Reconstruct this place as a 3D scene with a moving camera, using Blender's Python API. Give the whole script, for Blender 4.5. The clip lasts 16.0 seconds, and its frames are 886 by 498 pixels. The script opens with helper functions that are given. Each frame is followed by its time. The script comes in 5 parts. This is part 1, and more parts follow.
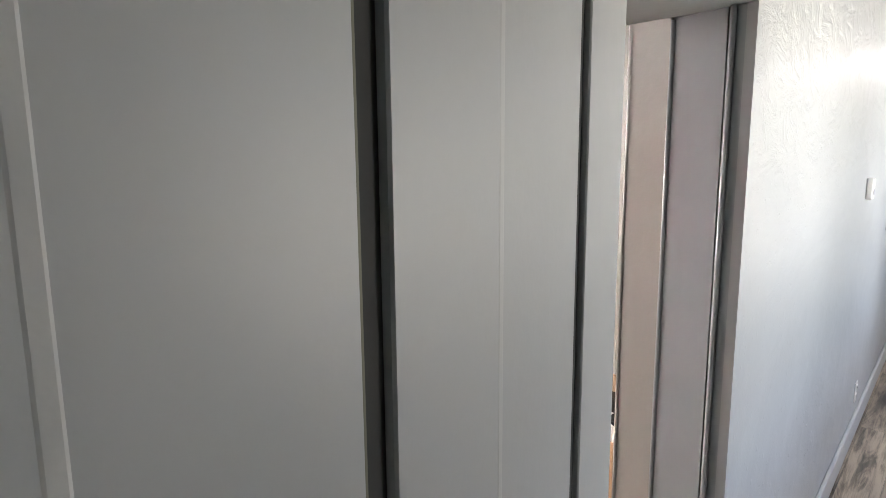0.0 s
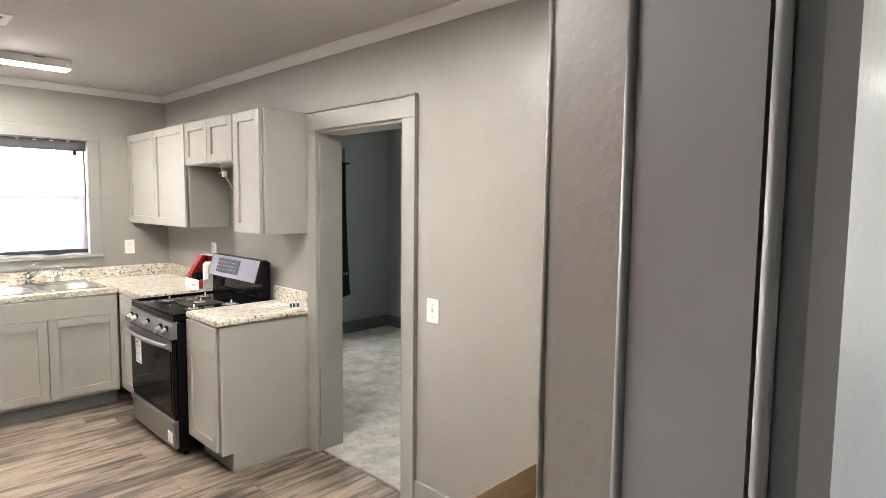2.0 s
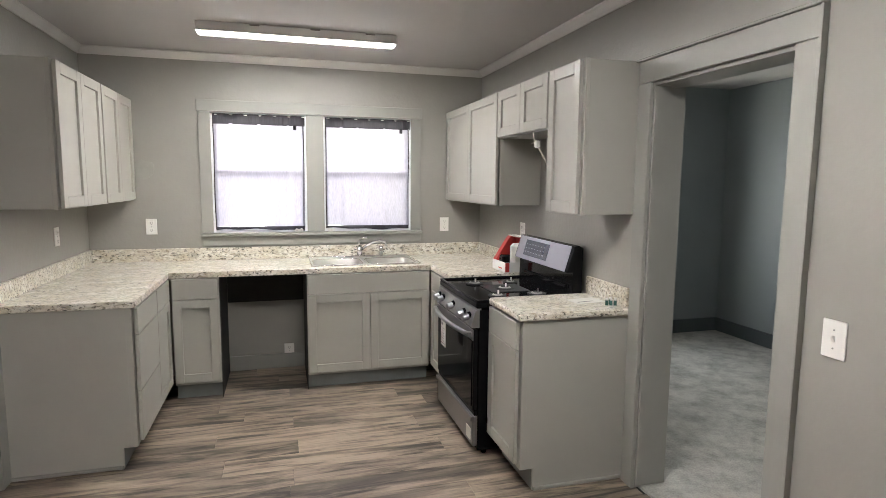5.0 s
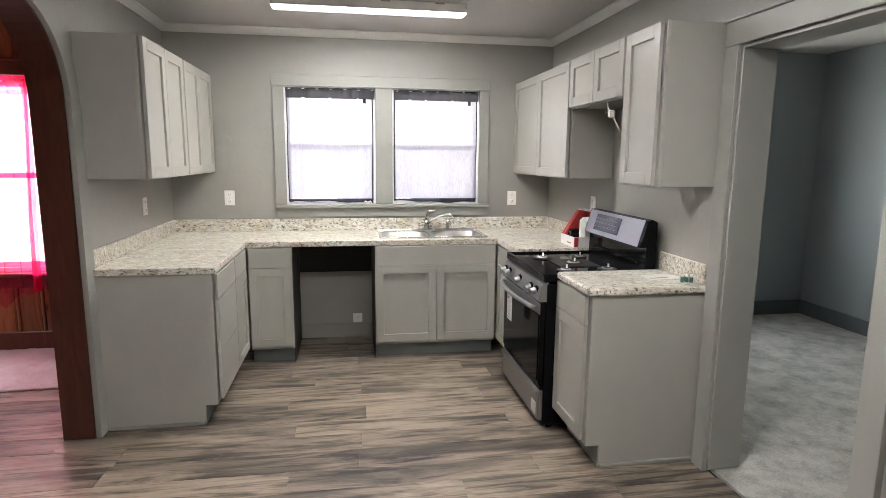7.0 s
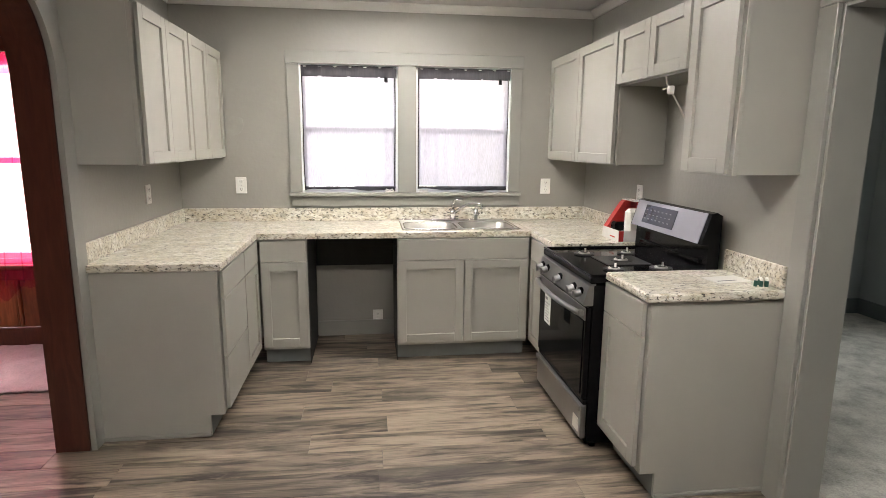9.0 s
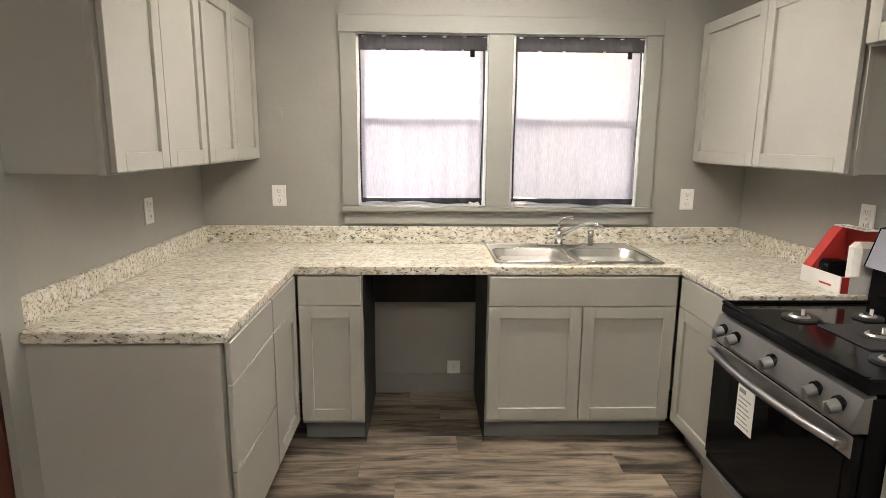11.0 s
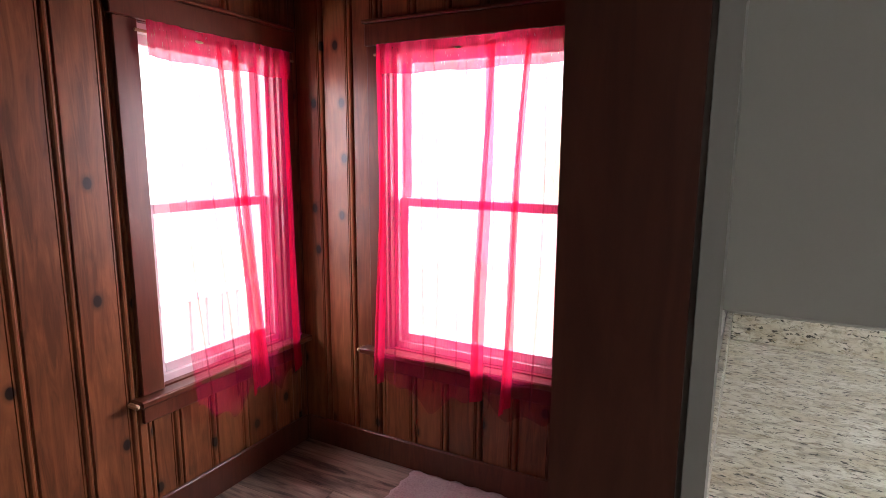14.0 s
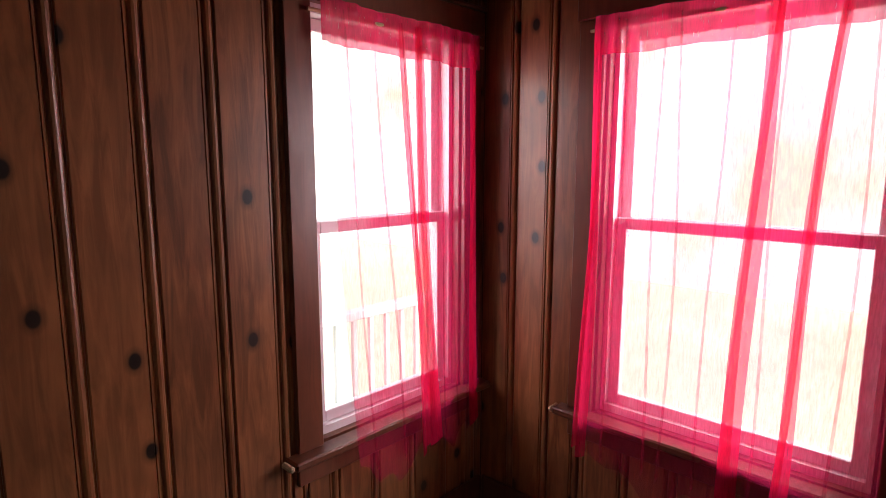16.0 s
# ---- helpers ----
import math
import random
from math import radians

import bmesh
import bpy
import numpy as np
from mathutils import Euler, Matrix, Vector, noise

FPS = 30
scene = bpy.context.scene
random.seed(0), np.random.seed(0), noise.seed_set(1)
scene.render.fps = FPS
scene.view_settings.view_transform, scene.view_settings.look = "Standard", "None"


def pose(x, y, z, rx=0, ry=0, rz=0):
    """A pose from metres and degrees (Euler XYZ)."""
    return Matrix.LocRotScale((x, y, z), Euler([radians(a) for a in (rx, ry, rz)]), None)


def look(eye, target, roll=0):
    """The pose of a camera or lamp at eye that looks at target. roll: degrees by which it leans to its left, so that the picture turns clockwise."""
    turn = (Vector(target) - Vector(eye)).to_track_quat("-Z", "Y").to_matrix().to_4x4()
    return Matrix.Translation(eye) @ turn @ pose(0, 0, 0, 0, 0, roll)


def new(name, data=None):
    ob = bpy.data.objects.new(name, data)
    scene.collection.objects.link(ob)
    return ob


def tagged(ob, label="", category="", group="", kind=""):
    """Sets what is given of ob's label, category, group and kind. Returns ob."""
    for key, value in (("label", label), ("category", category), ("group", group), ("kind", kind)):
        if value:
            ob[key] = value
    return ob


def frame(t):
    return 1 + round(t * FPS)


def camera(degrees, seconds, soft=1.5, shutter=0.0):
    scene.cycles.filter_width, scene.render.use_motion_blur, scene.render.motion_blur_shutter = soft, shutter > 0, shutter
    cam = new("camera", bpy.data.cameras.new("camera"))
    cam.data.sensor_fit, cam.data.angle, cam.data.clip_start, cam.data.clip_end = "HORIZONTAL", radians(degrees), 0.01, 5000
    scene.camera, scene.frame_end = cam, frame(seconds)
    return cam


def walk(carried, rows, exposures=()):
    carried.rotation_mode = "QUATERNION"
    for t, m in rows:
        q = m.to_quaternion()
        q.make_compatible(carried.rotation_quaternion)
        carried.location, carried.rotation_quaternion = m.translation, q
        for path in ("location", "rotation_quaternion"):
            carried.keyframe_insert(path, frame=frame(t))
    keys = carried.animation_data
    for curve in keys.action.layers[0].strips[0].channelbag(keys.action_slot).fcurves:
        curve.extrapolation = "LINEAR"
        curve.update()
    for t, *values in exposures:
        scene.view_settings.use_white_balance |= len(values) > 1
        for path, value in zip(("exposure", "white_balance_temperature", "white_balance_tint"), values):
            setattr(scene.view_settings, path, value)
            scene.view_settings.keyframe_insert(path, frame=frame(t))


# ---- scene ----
cam = camera(75.4, 16.0, soft=0.7)
PATH = [
    (0, (-0.238, -0.008, 1.664), (1.225, 1.322, 1.365), -0.5),
    (0.5, (0.035, 0.03, 1.612), (1.555, 1.31, 1.386), 0.2),
    (1, (0.334, 0.075, 1.602), (1.871, 1.339, 1.409), 0.5),
    (1.2, (0.417, 0.095, 1.584), (1.952, 1.364, 1.404), 0.6),
    (1.5, (0.522, 0.146, 1.577), (2.053, 1.422, 1.404), 0.8),
    (2, (0.674, 0.279, 1.601), (2.102, 1.669, 1.435), 0.6),
    (2.5, (0.82, 0.421, 1.602), (2.069, 1.975, 1.441), 0.4),
    (3, (0.895, 0.585, 1.588), (1.938, 2.285, 1.438), 0.5),
    (3.5, (0.928, 0.762, 1.579), (1.82, 2.546, 1.439), 0.5),
    (4, (0.957, 0.854, 1.572), (1.725, 2.695, 1.435), 0.5),
    (4.5, (0.961, 0.889, 1.552), (1.615, 2.77, 1.371), 0.6),
    (5, (0.964, 0.9, 1.547), (1.506, 2.811, 1.314), 0.5),
    (7.5, (0.954, 0.919, 1.518), (1.248, 2.869, 1.19), 0.5),
    (8, (0.956, 0.944, 1.516), (1.227, 2.896, 1.173), 0.5),
    (10.5, (0.926, 2.195, 1.492), (1.106, 4.151, 1.119), 0.5),
    (11, (0.837, 2.463, 1.501), (0.897, 4.427, 1.128), 0.5),
    (11.5, (0.646, 2.661, 1.501), (0.51, 4.623, 1.134), 0.4),
    (12, (0.377, 2.818, 1.535), (0.081, 4.761, 1.168), 0.5),
    (12.5, (0.162, 2.995, 1.542), (-0.346, 4.894, 1.175), 0.2),
    (13, (-0.024, 3.171, 1.569), (-0.749, 5.0, 1.212), 0.2),
    (13.5, (-0.186, 3.326, 1.601), (-1.078, 5.08, 1.245), 0.4),
    (14, (-0.375, 3.395, 1.59), (-1.309, 5.133, 1.265), 0.3),
    (14.5, (-0.468, 3.504, 1.571), (-1.459, 5.214, 1.262), 0.2),
    (15, (-0.545, 3.653, 1.586), (-1.624, 5.308, 1.279), 0.3),
    (15.5, (-0.672, 3.727, 1.577), (-1.876, 5.294, 1.271), 0.2),
    (16, (-0.903, 3.77, 1.582), (-2.254, 5.214, 1.285), 0.1),
]
EXPOSURES = [(0, 2.8, 6600, 14), (0.5, 2.6, 6700, 14), (1.0, 2.3, 6800, 14), (1.5, 2.25, 6800, 12), (2.5, 2.15, 6900, 12), (3.5, 1.72, 7000, 11), (4, 1.65, 6900, 10),
             (5, 1.6, 6500, 10), (8, 1.66, 6400, 10), (8.3, 1.65, 6500, 10), (10.5, 1.55, 7300, 10), (11.2, 1.45, 7200, 10), (12.0, 1.4, 6700, 10), (12.5, 1.4, 6600, 10),
             (13.5, 1.36, 6500, 10), (14.0, 0.92, 6400, 10), (14.5, 0.55, 6500, 8), (15.5, 0.32, 6600, 7), (16, 0.32, 6600, 7)]
walk(cam, [(t, look(eye, target, roll)) for t, eye, target, roll in PATH], EXPOSURES)

# ---- world and light ----
world = bpy.data.worlds.new("world")
scene.world = world
world.use_nodes = True
wn = world.node_tree
sky = wn.nodes.new("ShaderNodeTexSky")
sky.sky_type = "NISHITA"
sky.sun_disc = False
sky.sun_elevation = radians(48)
sky.sun_rotation = radians(90)
wn.links.new(sky.outputs[0], wn.nodes["Background"].inputs[0])
wn.nodes["Background"].inputs[1].default_value = 0.15

sun = new("sun", bpy.data.lights.new("sun", "SUN"))
sun.data.energy = 5.0
sun.data.angle = radians(0.5)
sun.data.color = (1.0, 0.95, 0.87)
sun.matrix_world = look((6, 2.0, 8), (0, 3.0, 0))

LAMP, LAMP_FRONT = 36.0, 46.0        # ceiling strip lights over the sink and by the door, emission strength
DAY = 1.0          # scale of the daylight lamps and the fills
BACKDROP = 2.0


def area_lamp(name, m, w, h, watts, color=(0.92, 0.96, 1.0)):
    """Area lamp that stands in for daylight at or near a window; it shines along local -z."""
    ob = new(name, bpy.data.lights.new(name, "AREA"))
    ob.data.shape, ob.data.size, ob.data.size_y = "RECTANGLE", w, h
    ob.data.energy, ob.data.color = watts * DAY, color
    ob.matrix_world = m
    return ob


# ---- materials ----
def nodes_of(name):
    m = bpy.data.materials.new(name)
    m.use_nodes = True
    return m, m.node_tree, m.node_tree.nodes["Principled BSDF"]


def noise_node(nt, vec, scale, detail=4, rough=0.55, distortion=0.0):
    n = nt.nodes.new("ShaderNodeTexNoise")
    n.inputs["Scale"].default_value = scale
    n.inputs["Detail"].default_value = detail
    n.inputs["Roughness"].default_value = rough
    n.inputs["Distortion"].default_value = distortion
    nt.links.new(vec, n.inputs["Vector"])
    return n.outputs["Fac"]


def ramp_node(nt, fac, stops):
    r = nt.nodes.new("ShaderNodeValToRGB")
    while len(r.color_ramp.elements) < len(stops):
        r.color_ramp.elements.new(0.5)
    for e, (p, c) in zip(r.color_ramp.elements, stops):
        e.position = p
        e.color = (*c, 1) if len(c) == 3 else c
    nt.links.new(fac, r.inputs[0])
    return r.outputs[0]


def mix_node(nt, fac, a, b, kind="MIX"):
    n = nt.nodes.new("ShaderNodeMix")
    n.data_type, n.blend_type = "RGBA", kind
    for socket, v in ((n.inputs[0], fac), (n.inputs[6], a), (n.inputs[7], b)):
        if isinstance(v, (int, float)):
            socket.default_value = v
        elif isinstance(v, tuple):
            socket.default_value = (*v, 1)
        else:
            nt.links.new(v, socket)
    return n.outputs[2]


def coords(nt, stretch=(1, 1, 1), shuffle=0.0):
    """Object coordinates, stretched; shuffle shifts each object by its own random amount."""
    tc = nt.nodes.new("ShaderNodeTexCoord")
    mp = nt.nodes.new("ShaderNodeMapping")
    mp.inputs["Scale"].default_value = stretch
    nt.links.new(tc.outputs["Object"], mp.inputs["Vector"])
    out = mp.outputs["Vector"]
    if shuffle:
        info = nt.nodes.new("ShaderNodeObjectInfo")
        mul = nt.nodes.new("ShaderNodeMath")
        mul.operation = "MULTIPLY"
        mul.inputs[1].default_value = shuffle
        nt.links.new(info.outputs["Random"], mul.inputs[0])
        com = nt.nodes.new("ShaderNodeCombineXYZ")
        for k in range(3):
            nt.links.new(mul.outputs[0], com.inputs[k])
        add = nt.nodes.new("ShaderNodeVectorMath")
        nt.links.new(out, add.inputs[0])
        nt.links.new(com.outputs[0], add.inputs[1])
        out = add.outputs[0]
    return out


def bump_node(nt, bsdf, height, strength, distance=0.01):
    b = nt.nodes.new("ShaderNodeBump")
    b.inputs["Strength"].default_value = strength
    b.inputs["Distance"].default_value = distance
    nt.links.new(height, b.inputs["Height"])
    nt.links.new(b.outputs[0], bsdf.inputs["Normal"])


def paint(name, color, rough=0.5, var=0.08, scale=2.5, bump=0.15, bscale=90, metal=0.0, distance=0.003):
    """Painted, plastic or metal surface: a base colour with faint stains and fine relief."""
    m, nt, b = nodes_of(name)
    v = coords(nt)
    lo = tuple(max(0, c * (1 - var)) for c in color)
    hi = tuple(min(1, c * (1 + var)) for c in color)
    big = noise_node(nt, v, scale, 5)
    nt.links.new(ramp_node(nt, big, [(0.3, lo), (0.7, hi)]), b.inputs["Base Color"])
    fine = noise_node(nt, v, bscale, 3)
    rr = nt.nodes.new("ShaderNodeMapRange")
    rr.inputs[3].default_value, rr.inputs[4].default_value = max(0, rough - 0.08), min(1, rough + 0.08)
    nt.links.new(big, rr.inputs[0])
    nt.links.new(rr.outputs[0], b.inputs["Roughness"])
    b.inputs["Metallic"].default_value = metal
    if bump:
        bump_node(nt, b, fine, bump, distance)
    return m


def glossy_plaster(name, color):
    """Trowelled plaster under gloss paint: long shallow waves, drips and pock marks that gather high on the wall."""
    m, nt, b = nodes_of(name)
    wave = noise_node(nt, coords(nt, (0.5, 1, 0.9)), 3.2, 3, 0.5)
    drip = noise_node(nt, coords(nt, (0.42, 1, 0.6)), 16, 6, 0.62, 0.8)
    pock = noise_node(nt, coords(nt), 38, 3, 0.5)
    tc = nt.nodes.new("ShaderNodeTexCoord")
    sep = nt.nodes.new("ShaderNodeSeparateXYZ")
    nt.links.new(tc.outputs["Object"], sep.inputs[0])
    high = nt.nodes.new("ShaderNodeMapRange")
    high.inputs[1].default_value, high.inputs[2].default_value, high.inputs[3].default_value, high.inputs[4].default_value = 1.55, 2.0, 0.12, 1.0
    nt.links.new(sep.outputs["Z"], high.inputs[0])
    lo = tuple(c * 0.9 for c in color)
    nt.links.new(ramp_node(nt, wave, [(0.3, lo), (0.7, color)]), b.inputs["Base Color"])
    b.inputs["Roughness"].default_value = 0.33

    def scaled(x, k):
        n = nt.nodes.new("ShaderNodeMath")
        n.operation = "MULTIPLY"
        nt.links.new(x, n.inputs[0])
        if isinstance(k, float):
            n.inputs[1].default_value = k
        else:
            nt.links.new(k, n.inputs[1])
        return n.outputs[0]

    def added(x, y):
        n = nt.nodes.new("ShaderNodeMath")
        nt.links.new(x, n.inputs[0])
        nt.links.new(y, n.inputs[1])
        return n.outputs[0]
    dents = ramp_node(nt, pock, [(0.62, (0, 0, 0)), (0.72, (1, 1, 1))])
    height = added(added(scaled(wave, 1.0), scaled(scaled(drip, high.outputs[0]), 1.25)), scaled(dents, 0.05))
    bump_node(nt, b, height, 0.75, 0.02)
    return m


def wood_floor(name, tones, dark, rough=0.42):
    """Vinyl planks printed as weathered oak; grain runs along x. Each plank has its own tone, cloudy stains, streaks and fine pores."""
    m, nt, b = nodes_of(name)
    info = nt.nodes.new("ShaderNodeObjectInfo")
    base = ramp_node(nt, info.outputs["Random"], [(i / (len(tones) - 1), c) for i, c in enumerate(tones)])
    cloud = noise_node(nt, coords(nt, (0.9, 4.0, 4.0), 53.0), 1.7, 5, 0.6, 0.6)
    streak = noise_node(nt, coords(nt, (0.42, 4.2, 4.2), 37.0), 3.4, 7, 0.66, 1.3)
    pore = noise_node(nt, coords(nt, (0.5, 14.0, 14.0), 71.0), 9, 5, 0.65, 0.3)
    pale = tuple(min(1, 1.2 * x) for x in tones[-1])
    c1 = mix_node(nt, ramp_node(nt, cloud, [(0.42, (0, 0, 0)), (0.68, (0.8, 0.8, 0.8))]), base, pale)
    c1 = mix_node(nt, ramp_node(nt, cloud, [(0.30, (0.75, 0.75, 0.75)), (0.46, (0, 0, 0))]), c1, tuple(2.0 * x for x in dark))
    stain = mix_node(nt, 1.0, ramp_node(nt, streak, [(0.40, (0.97, 0.97, 0.97)), (0.53, (0, 0, 0))]), ramp_node(nt, cloud, [(0.40, (1, 1, 1)), (0.66, (0.35, 0.35, 0.35))]), "MULTIPLY")
    c2 = mix_node(nt, stain, c1, dark)
    c3 = mix_node(nt, ramp_node(nt, pore, [(0.34, (0.35, 0.35, 0.35)), (0.50, (0, 0, 0))]), c2, dark)
    nt.links.new(c3, b.inputs["Base Color"])
    rr = nt.nodes.new("ShaderNodeMapRange")
    rr.inputs[3].default_value, rr.inputs[4].default_value = rough - 0.08, rough + 0.12
    nt.links.new(cloud, rr.inputs[0])
    nt.links.new(rr.outputs[0], b.inputs["Roughness"])
    bump_node(nt, b, pore, 0.10, 0.0015)
    return m


def knotty_pine(name, light, dark, stretch, rough=0.36, knots=True):
    """Varnished knotty pine; the grain runs along z."""
    m, nt, b = nodes_of(name)
    info = nt.nodes.new("ShaderNodeObjectInfo")
    v = coords(nt, (stretch[0], stretch[1], 0.9), 29.0)
    vk = coords(nt, (5.2, 0.4, 3.6), 17.0)
    grain = noise_node(nt, v, 3.2, 6, 0.6, 1.4)
    tone = noise_node(nt, vk, 1.1, 3)
    c1 = ramp_node(nt, grain, [(0.36, dark), (0.64, light)])
    c1 = mix_node(nt, ramp_node(nt, tone, [(0.35, (0, 0, 0)), (0.75, (0.7, 0.7, 0.7))]), c1, tuple(0.55 * x for x in dark))
    c1 = mix_node(nt, 0.35, c1, ramp_node(nt, info.outputs["Random"], [(0, dark), (1, tuple(1.15 * x for x in light))]))
    out = c1
    if knots:
        vor = nt.nodes.new("ShaderNodeTexVoronoi")
        vor.inputs["Scale"].default_value = 1.0
        vor.voronoi_dimensions = "2D"
        sep, com = nt.nodes.new("ShaderNodeSeparateXYZ"), nt.nodes.new("ShaderNodeCombineXYZ")
        nt.links.new(vk, sep.inputs[0])
        nt.links.new(sep.outputs["X"], com.inputs["X"])
        nt.links.new(sep.outputs["Z"], com.inputs["Y"])
        nt.links.new(com.outputs[0], vor.inputs["Vector"])
        k = ramp_node(nt, vor.outputs["Distance"], [(0.0, (1, 1, 1)), (0.07, (1, 1, 1)), (0.095, (0.45, 0.45, 0.45)), (0.16, (0, 0, 0))])
        k = mix_node(nt, 1.0, k, ramp_node(nt, vor.outputs["Color"], [(0.40, (0, 0, 0)), (0.45, (1, 1, 1))]), "MULTIPLY")
        out = mix_node(nt, k, c1, (0.012, 0.006, 0.004))
    nt.links.new(out, b.inputs["Base Color"])
    b.inputs["Roughness"].default_value = rough
    bump_node(nt, b, grain, 0.15, 0.003)
    return m


def laminate(name):
    """Cream laminate printed as granite: beige clouds, brown and black flecks drawn out along x."""
    m, nt, b = nodes_of(name)
    v = coords(nt, (0.55, 1.0, 1.0))
    n1 = noise_node(nt, v, 13, 5, 0.6)
    n2 = noise_node(nt, coords(nt, (0.52, 1.0, 1.0)), 58, 6, 0.7, 0.7)
    n3 = noise_node(nt, coords(nt, (0.50, 1.0, 1.0)), 84, 5, 0.65, 0.5)
    n4 = noise_node(nt, coords(nt, (0.5, 1.0, 1.0)), 30, 4, 0.6, 0.3)
    base = ramp_node(nt, n1, [(0.32, (0.62, 0.56, 0.44)), (0.5, (0.70, 0.665, 0.58)), (0.68, (0.84, 0.815, 0.76))])
    c = mix_node(nt, ramp_node(nt, n2, [(0.48, (0, 0, 0)), (0.66, (0.9, 0.9, 0.9))]), base, (0.30, 0.245, 0.155))
    c = mix_node(nt, ramp_node(nt, n4, [(0.56, (0, 0, 0)), (0.64, (0.7, 0.7, 0.7))]), c, (0.36, 0.33, 0.27))
    c = mix_node(nt, ramp_node(nt, n3, [(0.56, (0, 0, 0)), (0.63, (1, 1, 1))]), c, (0.055, 0.048, 0.040))
    nt.links.new(c, b.inputs["Base Color"])
    b.inputs["Roughness"].default_value = 0.34
    bump_node(nt, b, n3, 0.05, 0.001)
    return m


def sheer(name, tint, cloth, cover, weave=220):
    """Thin woven curtain: part of the light goes straight through, the rest is scattered by the threads."""
    m, nt, b = nodes_of(name)
    nt.nodes.remove(b)
    out = nt.nodes["Material Output"]
    tr = nt.nodes.new("ShaderNodeBsdfTransparent")
    tr.inputs[0].default_value = (*tint, 1)
    tl = nt.nodes.new("ShaderNodeBsdfTranslucent")
    tl.inputs[0].default_value = (*cloth, 1)
    df = nt.nodes.new("ShaderNodeBsdfDiffuse")
    df.inputs[0].default_value = (*cloth, 1)
    mx = nt.nodes.new("ShaderNodeMixShader")
    mx.inputs[0].default_value = 0.4
    nt.links.new(tl.outputs[0], mx.inputs[1])
    nt.links.new(df.outputs[0], mx.inputs[2])
    n = noise_node(nt, coords(nt, (1, 1, 0.12)), weave, 2)
    mr = nt.nodes.new("ShaderNodeMapRange")
    mr.inputs[1].default_value, mr.inputs[2].default_value = 0.3, 0.7
    mr.inputs[3].default_value, mr.inputs[4].default_value = cover - 0.1, cover + 0.1
    nt.links.new(n, mr.inputs[0])
    fin = nt.nodes.new("ShaderNodeMixShader")
    nt.links.new(mr.outputs[0], fin.inputs[0])
    nt.links.new(tr.outputs[0], fin.inputs[1])
    nt.links.new(mx.outputs[0], fin.inputs[2])
    nt.links.new(fin.outputs[0], out.inputs[0])
    return m


def emitter(name, color, strength):
    m, nt, b = nodes_of(name)
    b.inputs["Base Color"].default_value = (*color, 1)
    b.inputs["Emission Color"].default_value = (*color, 1)
    b.inputs["Emission Strength"].default_value = strength
    return m


def clear_glass(name):
    m, nt, b = nodes_of(name)
    nt.nodes.remove(b)
    tr = nt.nodes.new("ShaderNodeBsdfTransparent")
    gl = nt.nodes.new("ShaderNodeBsdfGlossy")
    gl.inputs["Roughness"].default_value = 0.02
    mx = nt.nodes.new("ShaderNodeMixShader")
    mx.inputs[0].default_value = 0.05
    nt.links.new(tr.outputs[0], mx.inputs[1])
    nt.links.new(gl.outputs[0], mx.inputs[2])
    nt.links.new(mx.outputs[0], nt.nodes["Material Output"].inputs[0])
    return m


def carpet_material(name, color, worn):
    m, nt, b = nodes_of(name)
    v = coords(nt)
    n1, n2 = noise_node(nt, v, 5.0, 8, 0.75), noise_node(nt, v, 90, 4)
    c = ramp_node(nt, n1, [(0.35, worn), (0.6, color)])
    nt.links.new(mix_node(nt, 0.4, c, ramp_node(nt, n2, [(0.3, tuple(0.5 * x for x in color)), (0.7, color)])), b.inputs["Base Color"])
    b.inputs["Roughness"].default_value = 0.95
    bump_node(nt, b, n2, 0.8, 0.01)
    return m


M_WALL = paint("wall_paint", (0.310, 0.300, 0.272), 0.42, 0.07, 1.6, 0.4, 34, distance=0.004)
M_TRIM = paint("trim_paint", (0.300, 0.297, 0.272), 0.4, 0.05, 3, 0.12, 50)
M_CEIL = paint("ceiling_paint", (0.54, 0.52, 0.505), 0.75, 0.03, 1.2, 0.2, 60)
M_CROWN = paint("crown_paint", (0.70, 0.69, 0.66), 0.5, 0.05, 3, 0.1, 60)
M_CAB = paint("cabinet_paint", (0.38, 0.372, 0.333), 0.36, 0.035, 4, 0.04, 140)
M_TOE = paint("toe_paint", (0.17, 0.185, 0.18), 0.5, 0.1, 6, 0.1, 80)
M_BEDWALL = paint("bedroom_paint", (0.29, 0.32, 0.33), 0.5, 0.04, 1.5, 0.2, 30)
M_BEDTRIM = paint("bedroom_trim", (0.12, 0.135, 0.145), 0.5, 0.1, 4, 0.1, 50)
M_HALL = glossy_plaster("hall_plaster", (0.41, 0.43, 0.44))
M_DOORP = paint("plank_door_paint", (0.41, 0.425, 0.43), 0.42, 0.04, 2, 0.12, 45)
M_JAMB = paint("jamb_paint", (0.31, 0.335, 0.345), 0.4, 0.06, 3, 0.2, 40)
M_GAP = paint("near_black", (0.03, 0.03, 0.028), 0.8, 0.2, 10, 0.1, 60)
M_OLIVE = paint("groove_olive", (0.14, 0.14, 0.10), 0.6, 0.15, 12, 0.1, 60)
M_SEAM = paint("seam_filler", (0.47, 0.48, 0.475), 0.45, 0.05, 6, 0.1, 60)
M_FLOOR = wood_floor("vinyl_oak", [(0.11, 0.089, 0.073), (0.265, 0.213, 0.164), (0.16, 0.130, 0.106), (0.40, 0.322, 0.243)], (0.022, 0.0175, 0.0145))
M_PINE = knotty_pine("knotty_pine", (0.35, 0.130, 0.050), (0.105, 0.034, 0.013), (9, 9))
